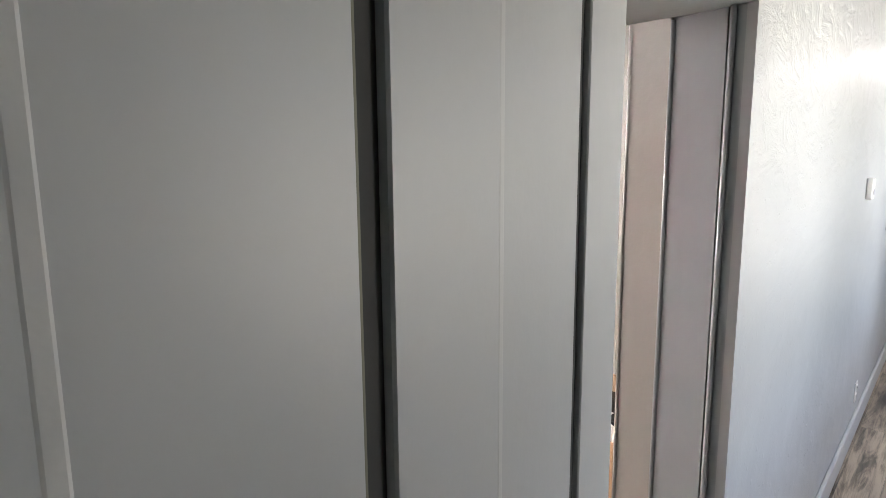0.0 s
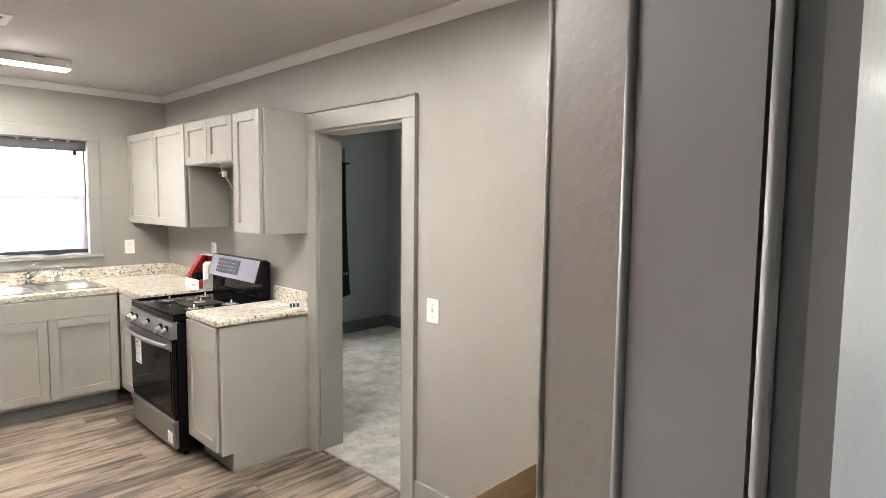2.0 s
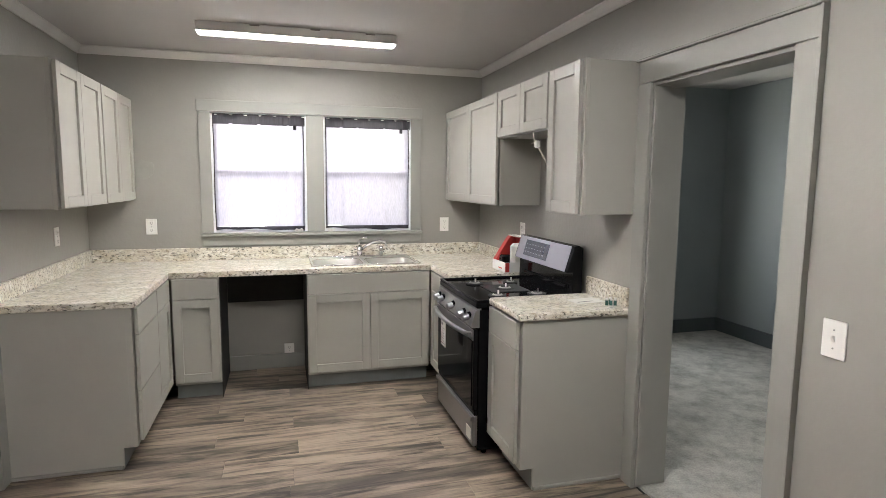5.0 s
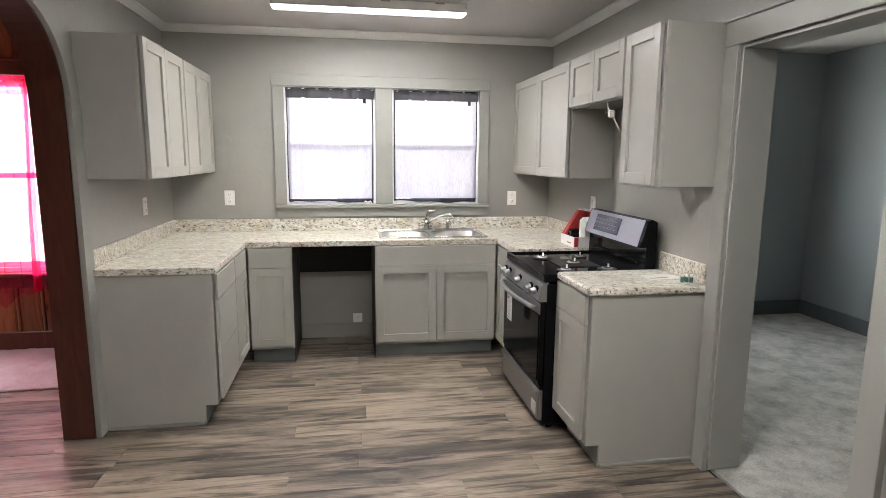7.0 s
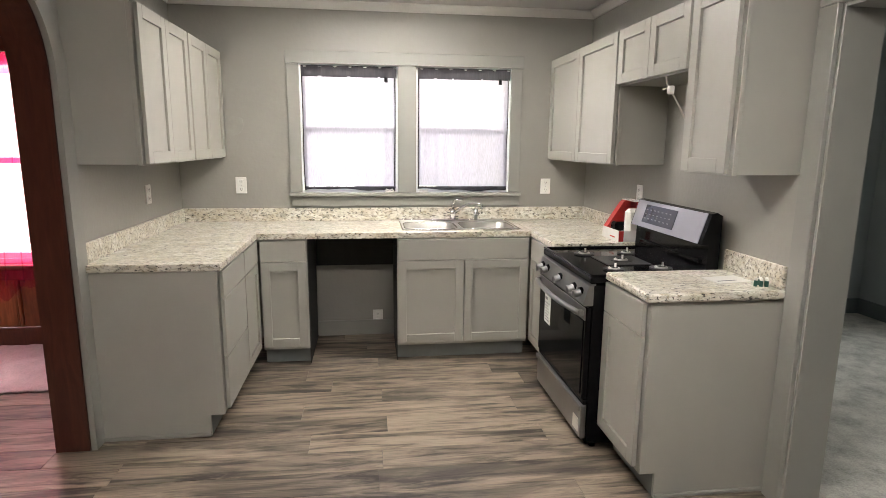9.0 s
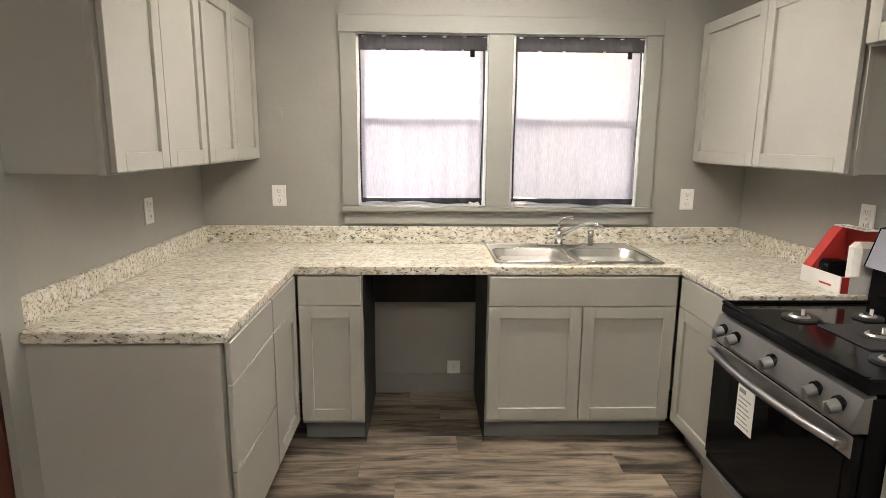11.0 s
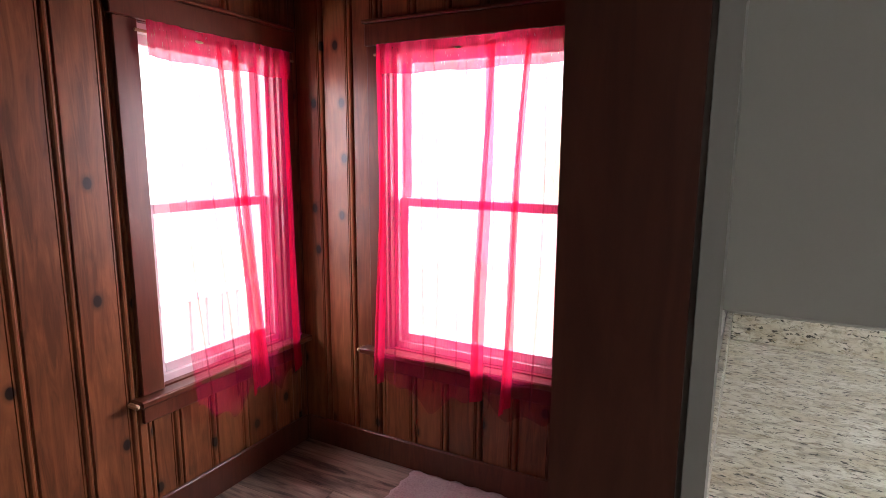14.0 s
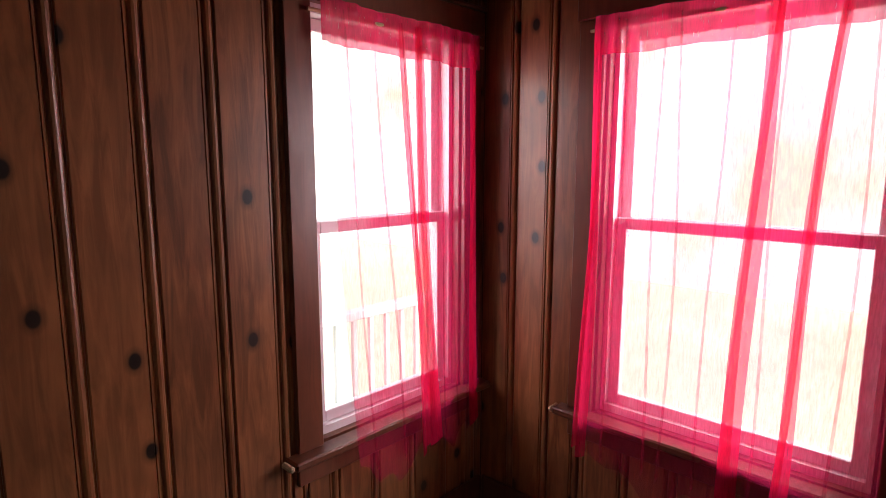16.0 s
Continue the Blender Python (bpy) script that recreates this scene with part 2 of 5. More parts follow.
M_PINETRIM = knotty_pine("stained_trim", (0.17, 0.055, 0.028), (0.075, 0.024, 0.013), (7, 7), 0.3, False)
M_ARCH = knotty_pine("arch_wood", (0.115, 0.040, 0.026), (0.050, 0.017, 0.012), (6, 6), 0.34, False)
M_RAW = paint("raw_wood", (0.50, 0.36, 0.22), 0.8, 0.25, 30, 0.3, 90)
M_TOP = laminate("granite_laminate")
M_STEEL = paint("stainless", (0.37, 0.37, 0.375), 0.36, 0.05, 20, 0.05, 200, metal=1.0)
M_SINK = paint("sink_steel", (0.50, 0.49, 0.465), 0.34, 0.06, 14, 0.04, 160, metal=1.0)
M_RIM = paint("polished_steel", (0.80, 0.79, 0.77), 0.22, 0.03, 14, 0, metal=1.0)
M_CHROME = paint("chrome", (0.78, 0.78, 0.78), 0.1, 0.02, 5, 0, metal=1.0)
M_BLACK = paint("black_enamel", (0.006, 0.006, 0.0065), 0.10, 0.2, 8, 0)
M_OVENGLASS = paint("oven_glass", (0.006, 0.006, 0.007), 0.06, 0.1, 5, 0)
for _m in (M_BLACK, M_OVENGLASS):
    _m.node_tree.nodes["Principled BSDF"].inputs["Specular IOR Level"].default_value = 0.09
M_IRON = paint("cast_iron", (0.022, 0.022, 0.023), 0.55, 0.2, 20, 0.3, 120)
M_PANEL = paint("brushed_panel", (0.40, 0.40, 0.45), 0.5, 0.03, 10, 0.05, 200, metal=0.8)
M_LCD = paint("display", (0.03, 0.035, 0.05), 0.2, 0.1, 20, 0)
M_WHITE = paint("white_plastic", (0.80, 0.79, 0.76), 0.35, 0.03, 6, 0.03, 80)
M_VINYL = paint("white_vinyl", (0.78, 0.79, 0.80), 0.4, 0.03, 6, 0.03, 80)
M_DARKSLOT = paint("slot", (0.05, 0.05, 0.05), 0.6, 0.1, 10, 0)
M_PAPER = paint("paper", (0.78, 0.77, 0.74), 0.85, 0.04, 12, 0.1, 90)
M_INK = paint("ink", (0.25, 0.25, 0.26), 0.8, 0.1, 20, 0)
M_RED = paint("red_card", (0.52, 0.04, 0.035), 0.5, 0.08, 8, 0.1, 60)
M_CARD = paint("cardboard", (0.40, 0.26, 0.15), 0.85, 0.12, 6, 0.3, 60)
M_FOAM = paint("foam", (0.74, 0.72, 0.68), 0.9, 0.05, 10, 0.4, 70)
M_TEAL = paint("teal_glass", (0.05, 0.13, 0.11), 0.25, 0.2, 20, 0)
M_STAIN = paint("wall_patch", (0.31, 0.305, 0.275), 0.5, 0.1, 9, 0.2, 40)
M_CARPET = carpet_material("carpet", (0.62, 0.605, 0.565), (0.20, 0.195, 0.185))
M_RUG = carpet_material("rug_pile", (0.64, 0.56, 0.54), (0.46, 0.38, 0.36))
M_SHEERG = sheer("grey_sheer", (0.62, 0.60, 0.66), (0.33, 0.315, 0.365), 0.84)
M_SHEERH = sheer("grey_sheer_header", (0.1, 0.1, 0.11), (0.045, 0.042, 0.048), 0.90, 90)
M_SHEERR = sheer("red_sheer", (1.0, 0.88, 0.915), (0.80, 0.02, 0.13), 0.34)
M_SHEERD = sheer("red_sheer_doubled", (1.0, 0.66, 0.74), (0.74, 0.015, 0.10), 0.58)
M_DIM_MESH = sheer("dimming_mesh", (0.95, 0.95, 0.97), (0.10, 0.10, 0.11), 0.11, 400)
M_NAVY = paint("navy_cloth", (0.02, 0.022, 0.035), 0.9, 0.2, 12, 0.4, 90)
M_GLASS = clear_glass("window_glass")
M_LED = emitter("led_diffuser", (1.0, 0.97, 0.95), LAMP)
M_LED_HALL = emitter("led_disc", (1.0, 0.98, 0.97), 9.0)
M_LED_FRONT = emitter("led_diffuser_front", (1.0, 0.97, 0.95), LAMP_FRONT)
M_BACK = emitter("sky_glow", (0.97, 0.98, 1.0), BACKDROP)
_nt = M_BACK.node_tree
_nt.nodes["Principled BSDF"].inputs["Base Color"].default_value = (0.03, 0.03, 0.03, 1)
_nt.links.new(ramp_node(_nt, noise_node(_nt, coords(_nt), 0.35, 4), [(0.35, (0.62, 0.64, 0.44)), (0.5, (0.84, 0.83, 0.84)), (0.66, (1.0, 1.0, 1.0))]),
              _nt.nodes["Principled BSDF"].inputs["Emission Color"])
M_GROUND = paint("dry_grass", (0.72, 0.67, 0.52), 0.95, 0.12, 0.6, 0.5, 20)
M_WIRE = paint("wire", (0.55, 0.53, 0.48), 0.6, 0.1, 20, 0)


# ---- mesh helpers ----
def box(x0, y0, z0, x1, y1, z1, bevel=0.0, bm=None):
    """A box between two corners, added to bm (or to a new bmesh), with bevelled edges."""
    bm = bm or bmesh.new()
    vs = [bm.verts.new((x, y, z)) for z in (z0, z1) for y in (y0, y1) for x in (x0, x1)]
    fs = [bm.faces.new([vs[i] for i in f]) for f in ((0, 2, 3, 1), (4, 5, 7, 6), (0, 1, 5, 4), (2, 6, 7, 3), (0, 4, 6, 2), (1, 3, 7, 5))]
    if bevel:
        es = list({e for f in fs for e in f.edges})
        bmesh.ops.bevel(bm, geom=es, offset=bevel, segments=1, affect="EDGES", profile=0.5)
    return bm


def rod(p, q, r, n=12, bm=None, r2=None):
    """A round bar from p to q."""
    bm = bm or bmesh.new()
    p, q = Vector(p), Vector(q)
    m = Matrix.Translation((p + q) / 2) @ (q - p).to_track_quat("Z", "Y").to_matrix().to_4x4()
    bmesh.ops.create_cone(bm, cap_ends=True, segments=n, radius1=r, radius2=r if r2 is None else r2, depth=(q - p).length, matrix=m)
    return bm


def tube(points, r, n=8, bm=None):
    """A bent round bar through the points."""
    bm = bm or bmesh.new()
    pts = [Vector(p) for p in points]
    rings = []
    for i, p in enumerate(pts):
        d = (pts[min(i + 1, len(pts) - 1)] - pts[max(i - 1, 0)]).normalized()
        q = d.to_track_quat("Z", "Y")
        rings.append([bm.verts.new(p + q @ Vector((r * math.cos(2 * math.pi * k / n), r * math.sin(2 * math.pi * k / n), 0))) for k in range(n)])
    for a, b in zip(rings, rings[1:]):
        for k in range(n):
            bm.faces.new((a[k], a[(k + 1) % n], b[(k + 1) % n], b[k]))
    bm.faces.new(rings[0][::-1])
    bm.faces.new(rings[-1])
    return bm


def prism(outline, axis, lo, hi, bm=None):
    """A flat outline of (a, b) pairs, drawn out along axis from lo to hi. The pair fills the other two axes in order."""
    bm = bm or bmesh.new()

    def place(a, b, c):
        return {"x": (c, a, b), "y": (a, c, b), "z": (a, b, c)}[axis]
    low = [bm.verts.new(place(a, b, lo)) for a, b in outline]
    high = [bm.verts.new(place(a, b, hi)) for a, b in outline]
    bm.faces.new(low)
    bm.faces.new(high[::-1])
    n = len(outline)
    for i in range(n):
        bm.faces.new((low[i], high[i], high[(i + 1) % n], low[(i + 1) % n]))
    bmesh.ops.recalc_face_normals(bm, faces=bm.faces[:])
    return bm


def mesh_of(bm, name, material, smooth=False):
    me = bpy.data.meshes.new(name)
    if smooth:
        for f in bm.faces:
            f.smooth = True
    bm.to_mesh(me)
    bm.free()
    me.materials.append(material)
    return me


def thing(name, m=None, label="", category="", group="", kind=""):
    """An Empty at the thing's base, which carries its parts."""
    ob = new(name)
    ob.empty_display_size = 0.1
    if m is not None:
        ob.matrix_world = m
    return tagged(ob, label, category, group, kind)


def part(name, bm, material, parent=None, label="", smooth=False):
    """Links a bmesh as one mesh object under its thing (local coordinates of that thing)."""
    ob = new(name, mesh_of(bm, name, material, smooth))
    if parent is not None:
        ob.parent = parent
    if label:
        ob["label"] = label
    return ob


def solid(name, bm, material, label="", category="", kind="", group="", smooth=False):
    return tagged(part(name, bm, material, None, "", smooth), label, category, group, kind)


def structure(name, bm, material, label, category):
    return solid(name, bm, material, label, category, "structure")


# ---- plan ----
XL, XR = -0.422, 2.67           # kitchen side walls
YB, YF = 5.725, 0.695           # back wall and wall towards the hall
ZC = 2.50                      # ceilings
WX, AX = -2.49, -0.573          # far wall of the pine room, its side of the arch wall
HY = 0.370                     # hall face of the kitchen wall
HEAD = 2.005

# ---- walls ----
def wall_x(name, y0, y1, x0, x1, holes, mat, label):
    """A wall that runs along x from x0 to x1, between y0 and y1, with holes (xa, xb, za, zb)."""
    bm = bmesh.new()
    xs = x0
    for xa, xb, za, zb in sorted(holes):
        if xa > xs:
            box(xs, y0, 0, xa, y1, ZC + 0.1, bm=bm)
        if za > 0:
            box(xa, y0, 0, xb, y1, za, bm=bm)
        box(xa, y0, zb, xb, y1, ZC + 0.1, bm=bm)
        xs = xb
    if x1 > xs:
        box(xs, y0, 0, x1, y1, ZC + 0.1, bm=bm)
    return structure(name, bm, mat, label, "wall")


def wall_y(name, x0, x1, y0, y1, holes, mat, label):
    bm = bmesh.new()
    ys = y0
    for ya, yb, za, zb in sorted(holes):
        if ya > ys:
            box(x0, ys, 0, x1, ya, ZC + 0.1, bm=bm)
        if za > 0:
            box(x0, ya, 0, x1, yb, za, bm=bm)
        box(x0, ya, zb, x1, yb, ZC + 0.1, bm=bm)
        ys = yb
    if y1 > ys:
        box(x0, ys, 0, x1, y1, ZC + 0.1, bm=bm)
    return structure(name, bm, mat, label, "wall")


KW = [(0.455, 1.175, 1.125, 2.067), (1.31, 2.04, 1.125, 2.067)]        # kitchen windows
PW_N = (-1.93, -1.035, 0.62, 2.09)                                      # pine room windows
PW_W = (4.845, 5.575, 0.62, 2.09)
BW = (3.75, 4.61, 0.75, 2.09)                                           # bedroom window

wall_x("wall_north", YB, YB + 0.16, XL, XR, KW, M_WALL, "grey-green painted plaster kitchen wall with window openings")
wall_x("wall_north_pine", YB + 0.012, YB + 0.16, WX - 0.16, XL, [PW_N], M_PINETRIM, "timber wall behind knotty pine boarding")
wall_y("wall_west_pine", WX - 0.16, WX - 0.012, 1.5, YB + 0.012, [PW_W], M_PINETRIM, "timber wall behind knotty pine boarding")
wall_y("wall_east", XR, XR + 0.15, YF, YB + 0.16, [(2.50, 3.30, 0, 2.02)], M_WALL, "grey-green painted kitchen wall with a bedroom doorway")
wall_x("wall_south_pine", 1.34, 1.5, WX - 0.16, AX, [], M_PINETRIM, "plain stained timber wall of the pine room")
wall_y("wall_west_kitchen", XL - 0.15, XL, HY, 2.45, [], M_WALL, "plain grey painted kitchen wall")

# wall with the arch
ARCH_A, ARCH_B, SPRING, RISE = 2.55, 4.10, 1.78, 0.44


def arch_curve(y0, y1, spring, top, n=14):
    """The opening's edge from floor to floor: straight sides, rounded shoulders, flat crown."""
    r = top - spring
    w = min(r, (y1 - y0) / 2)
    pts = [(y1, 0.0), (y1, spring)]
    for i in range(1, n + 1):
        a = math.pi / 2 * i / n
        pts.append((y1 - w + w * math.cos(a), spring + r * math.sin(a)))
    for i in range(n + 1):
        a = math.pi / 2 * i / n
        pts.append((y0 + w - w * math.sin(a), spring + r * math.cos(a)))
    pts.append((y0, 0.0))
    return pts


inner = arch_curve(ARCH_A, ARCH_B, SPRING, SPRING + RISE)
structure("wall_arch", prism([(YB, 0), (YB, ZC + 0.1), (2.45, ZC + 0.1), (2.45, 0)] + inner[::-1], "x", AX + 0.014, XL), M_WALL,
          "grey painted wall with a wide arched opening", "wall")


def arch_band(name, grow, x0, x1, depth, mat, label):
    """A band along the arch: grow metres outward from the opening, depth metres into it."""
    a = arch_curve(ARCH_A - grow, ARCH_B + grow, SPRING, SPRING + RISE + grow)
    b = arch_curve(ARCH_A + depth, ARCH_B - depth, SPRING, SPRING + RISE - depth)
    return structure(name, prism(a + b[::-1], "x", x0, x1), mat, label, "trim")


arch_band("trim_arch_jamb", -0.001, AX - 0.012, XL - 0.006, 0.014, M_ARCH, "dark stained wooden lining of the arched opening")
arch_band("trim_arch_casing", 0.088, XL + 0.001, XL + 0.026, 0.011, M_TRIM, "grey painted casing round the arch")

# walls round the hall
# the reveal of the doorway splays out towards the kitchen
structure("wall_hall", prism([(1.214, HY), (1.293, YF), (XR + 0.15, YF), (XR + 0.15, HY)], "z", 0, ZC + 0.1), M_HALL, "grey gloss-painted rough plaster hall wall", "wall")
wall_x("wall_hall_far", HY, HY + 0.15, XR + 0.15, 6.9, [], M_HALL, "grey gloss-painted rough plaster hall wall")
wall_x("wall_hall_west", HY + 0.025, YF, -1.6, 0.455, [], M_WALL, "plain grey painted hall wall beside the door")
structure("wall_over_door", box(0.455, HY, HEAD + 0.03, 1.2125, YF, ZC + 0.1), M_WALL, "grey painted wall over the doorway", "wall")
# out of view; its two openings are made up to let the hall fills in
wall_x("wall_hall_south", -1.05, -0.90, -1.75, 7.05, [(1.4, 2.4, 0.9, 2.1), (3.6, 4.6, 0.9, 2.1)], M_HALL, "unseen grey hall wall with openings added for the fill lamps")
wall_y("wall_hall_end", 6.9, 7.05, -0.9, HY + 0.15, [], M_HALL, "grey painted end wall of the hall")
wall_y("wall_hall_start", -1.75, -1.6, -0.9, YF, [], M_HALL, "grey painted end wall of the hall")

# bedroom shell
wall_x("wall_bedroom_north", 5.84, 6.0, XR + 0.15, 5.53, [BW], M_BEDWALL, "blue-grey bedroom wall with a window")
wall_y("wall_bedroom_east", 5.38, 5.53, 1.2, 5.84, [], M_BEDWALL, "blue-grey bedroom wall")
wall_x("wall_bedroom_south", 1.05, 1.2, XR + 0.15, 5.53, [], M_BEDWALL, "plain blue-grey bedroom wall")
structure("wall_bedroom_west", box(XR + 0.151, 1.2, 0, XR + 0.16, 2.42, ZC), M_BEDWALL, "blue-grey bedroom wall", "wall")

# ceilings and grounds under the floors
structure("ceiling_kitchen", box(XL - 0.19, HY, ZC, XR + 0.15, YB + 0.16, ZC + 0.12), M_CEIL, "off-white painted kitchen ceiling", "ceiling")
structure("ceiling_pine_room", box(WX - 0.16, 1.34, ZC, XL - 0.191, YB + 0.16, ZC + 0.12), M_PINETRIM, "stained timber ceiling", "ceiling")
structure("ceiling_hall", box(-1.75, -1.05, ZC, 7.05, HY - 0.001, ZC + 0.12), M_CEIL, "off-white painted hall ceiling", "ceiling")
structure("ceiling_bedroom", box(XR + 0.151, HY, ZC, 7.05, 6.0, ZC + 0.12), M_CEIL, "off-white bedroom ceiling", "ceiling")
structure("subfloor", box(WX - 0.16, -1.05, -0.12, 7.05, 6.0, -0.007), M_GAP, "dark subfloor under the planks", "floor")
structure("ground", box(-60, -60, -0.72, 60, 60, -0.6), M_GROUND, "dry pale grass around the house", "ground")
structure("floor_bedroom", box(XR + 0.03, 1.2, -0.005, 5.38, 5.84, 0.012), M_CARPET, "worn grey cut-pile bedroom carpet", "floor")


# ---- trims ----
def crown(name, p, q, into):
    """Crown moulding from p to q under the ceiling; into: the way into the room."""
    prof = [(0, -0.055), (0.010, -0.055), (0.016, -0.042), (0.034, -0.018), (0.044, -0.010), (0.044, 0), (0, 0)]
    p, q, into = Vector((*p, ZC)), Vector((*q, ZC)), Vector((*into, 0))
    bm = bmesh.new()
    rings = [[bm.verts.new(o + into * a + Vector((0, 0, b - 0.001))) for a, b in prof] for o in (p, q)]
    n = len(prof)
    for k in range(n):
        bm.faces.new((rings[0][k], rings[0][(k + 1) % n], rings[1][(k + 1) % n], rings[1][k]))
    bm.faces.new(rings[0])
    bm.faces.new(rings[1][::-1])
    bmesh.ops.recalc_face_normals(bm, faces=bm.faces[:])
    return structure(name, bm, M_CROWN, "pale painted crown moulding", "trim")


crown("trim_crown_north", (XL + 0.001, YB - 0.001), (XR - 0.001, YB - 0.001), (0, -1))
crown("trim_crown_east", (XR - 0.001, YF), (XR - 0.001, YB - 0.03), (-1, 0))
crown("trim_crown_west", (XL + 0.001, YF), (XL + 0.001, YB - 0.03), (1, 0))
crown("trim_crown_south", (XL + 0.03, YF + 0.001), (XR - 0.03, YF + 0.001), (0, 1))

structure("baseboard_east_a", box(XR - 0.018, YF, 0, XR - 0.001, 2.41, 0.14, 0.004), M_TRIM, "grey painted baseboard", "baseboard")
structure("baseboard_gap", box(0.54, YB - 0.016, 0, 1.13, YB - 0.001, 0.12, 0.003), M_TRIM, "grey painted baseboard", "baseboard")
structure("baseboard_hall", box(1.26, HY - 0.02, 0, 6.9, HY - 0.001, 0.13, 0.004), M_DOORP, "pale grey hall baseboard", "baseboard")
structure("baseboard_bedroom_north", box(XR + 0.16, 5.82, 0.012, 5.36, 5.839, 0.15, 0.004), M_BEDTRIM, "dark grey bedroom baseboard", "baseboard")
structure("baseboard_bedroom_east", box(5.36, 1.2, 0.012, 5.379, 5.84, 0.15, 0.004), M_BEDTRIM, "dark grey bedroom baseboard", "baseboard")
structure("baseboard_pine_north", box(WX + 0.02, YB - 0.02, 0, AX - 0.02, YB - 0.001, 0.145, 0.004), M_PINETRIM, "stained wooden baseboard", "baseboard")
structure("baseboard_pine_west", box(WX + 0.001, 1.5, 0, WX + 0.02, YB - 0.02, 0.145, 0.004), M_PINETRIM, "stained wooden baseboard", "baseboard")


def doorway_trim():
    """Casing and lining of the bedroom doorway."""
    d = thing("door_1", None, "grey painted doorway casing of the bedroom, no door leaf", "doorway", "", "structure")
    x0 = XR - 0.022
    part("casing_side", box(x0, 2.412, 0, XR - 0.001, 2.505, 2.02, 0.003), M_TRIM, d)
    part("casing_side", box(x0, 3.295, 0, XR - 0.001, 3.388, 2.02, 0.003), M_TRIM, d)
    part("casing_head", box(x0, 2.412, 2.021, XR - 0.001, 3.388, 2.125, 0.003), M_TRIM, d)
    part("casing_cap", box(x0 - 0.012, 2.40, 2.1255, XR - 0.001, 3.40, 2.137, 0.003), M_TRIM, d)
    part("back_band", box(x0 - 0.008, 2.399, 0, XR - 0.001, 2.4115, 2.125, 0.002), M_TRIM, d)
    part("jamb", box(XR, 3.284, 0.013, XR + 0.17, 3.2995, 2.02, 0.002), M_TRIM, d)
    part("jamb", box(XR, 2.5005, 0.013, XR + 0.17, 2.516, 2.02, 0.002), M_TRIM, d)
    part("jamb_head", box(XR, 2.517, 2.004, XR + 0.17, 3.283, 2.0195, 0.002), M_TRIM, d)


doorway_trim()


def hall_doorway():
    """Lining of the doorway between hall and kitchen; its reveal splays by 16 degrees."""
    d = thing("door_2", None, "grey painted doorway lining between hall and kitchen", "doorway", "", "structure")

    def slab_between(name, p, q, thick, mat, label="", z1=HEAD):
        (ax, ay), (bx, by) = p, q
        part(name, prism([(ax, ay), (bx, by), (bx + thick, by), (ax + thick, ay)], "z", 0, z1), mat, d, label)
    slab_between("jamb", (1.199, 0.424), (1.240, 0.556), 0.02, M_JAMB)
    part("bead", tube([(1.242, 0.563, 0), (1.242, 0.563, 1.0), (1.242, 0.563, HEAD)], 0.0065, 8), M_JAMB, d, "", True)
    slab_between("plaster_return", (1.2455, 0.570), (1.285, YF - 0.004), 0.02, M_WALL, "", HEAD + 0.03)
    part("corner_bead", tube([(1.286, YF - 0.004, 0.002), (1.285, YF - 0.005, 0.7), (1.2875, YF - 0.004, 1.3), (1.286, YF - 0.004, HEAD + 0.02)], 0.007, 7), M_WALL, d, "", True)
    part("casing_bead", tube([(1.198, 0.413, 0), (1.198, 0.413, 1.0), (1.198, 0.413, HEAD)], 0.007, 8), M_DOORP, d, "", True)
    slab_between("casing_groove", (1.203, 0.385), (1.205, 0.406), 0.012, M_JAMB)
    slab_between("casing", (1.193, 0.361), (1.195, 0.384), 0.02, M_DOORP)
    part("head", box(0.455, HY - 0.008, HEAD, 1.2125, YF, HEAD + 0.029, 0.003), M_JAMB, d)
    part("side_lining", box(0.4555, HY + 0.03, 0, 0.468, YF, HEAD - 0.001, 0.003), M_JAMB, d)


hall_doorway()


# ---- windows ----
def window(name, m, w, z0, z1, depth, frame_mat, label, sash=0.022, edge=0.012):
    """A double-hung window in an opening of width w: local x along the wall, local y out of the room."""
    o = thing(name, m, label, "window", "", "structure")
    t = edge
    fr = part("window_frame", box(0, 0.03, z0, t, depth, z1), frame_mat, o)
    part("window_frame", box(w - t, 0.03, z0, w, depth, z1), frame_mat, o)
    part("window_head", box(t, 0.03, z1 - t, w - t, depth, z1), frame_mat, o)
    part("window_sill", box(t, 0.03, z0, w - t, depth, z0 + t), frame_mat, o)
    zm = (z0 + z1) / 2 + 0.005
    for low, high, y in ((z0 + t, zm + 0.02, 0.055), (zm - 0.02, z1 - t, 0.09)):
        s = part("sash", box(t, y, low, t + sash, y + 0.03, high, 0.003), frame_mat, o)
        box_parts = ((w - t - sash, low, w - t, high), (t + sash, low, w - t - sash, low + sash), (t + sash, high - sash, w - t - sash, high))
        for xa, za, xb, zb in box_parts:
            part("sash_rail", box(xa, y, za, xb, y + 0.03, zb, 0.003), frame_mat, o)
        g = part("pane", box(t + sash, y + 0.012, low + sash, w - t - sash, y + 0.016, high - sash), M_GLASS, o)
        g.visible_shadow = False
    return o


for i, (xa, xb, za, zb) in enumerate(KW):
    win = window("window_%d" % (i + 1), pose(xa, YB, 0), xb - xa, za, zb, 0.15, M_VINYL, "white vinyl double-hung kitchen window")
    # mesh sheet added outside the lower sash to cut the light there
    part("dimming_mesh", box(0.014, 0.135, za + 0.013, xb - xa - 0.014, 0.1355, (za + zb) / 2 + 0.02), M_DIM_MESH, win, "fine grey mesh added to dim the lower sash")


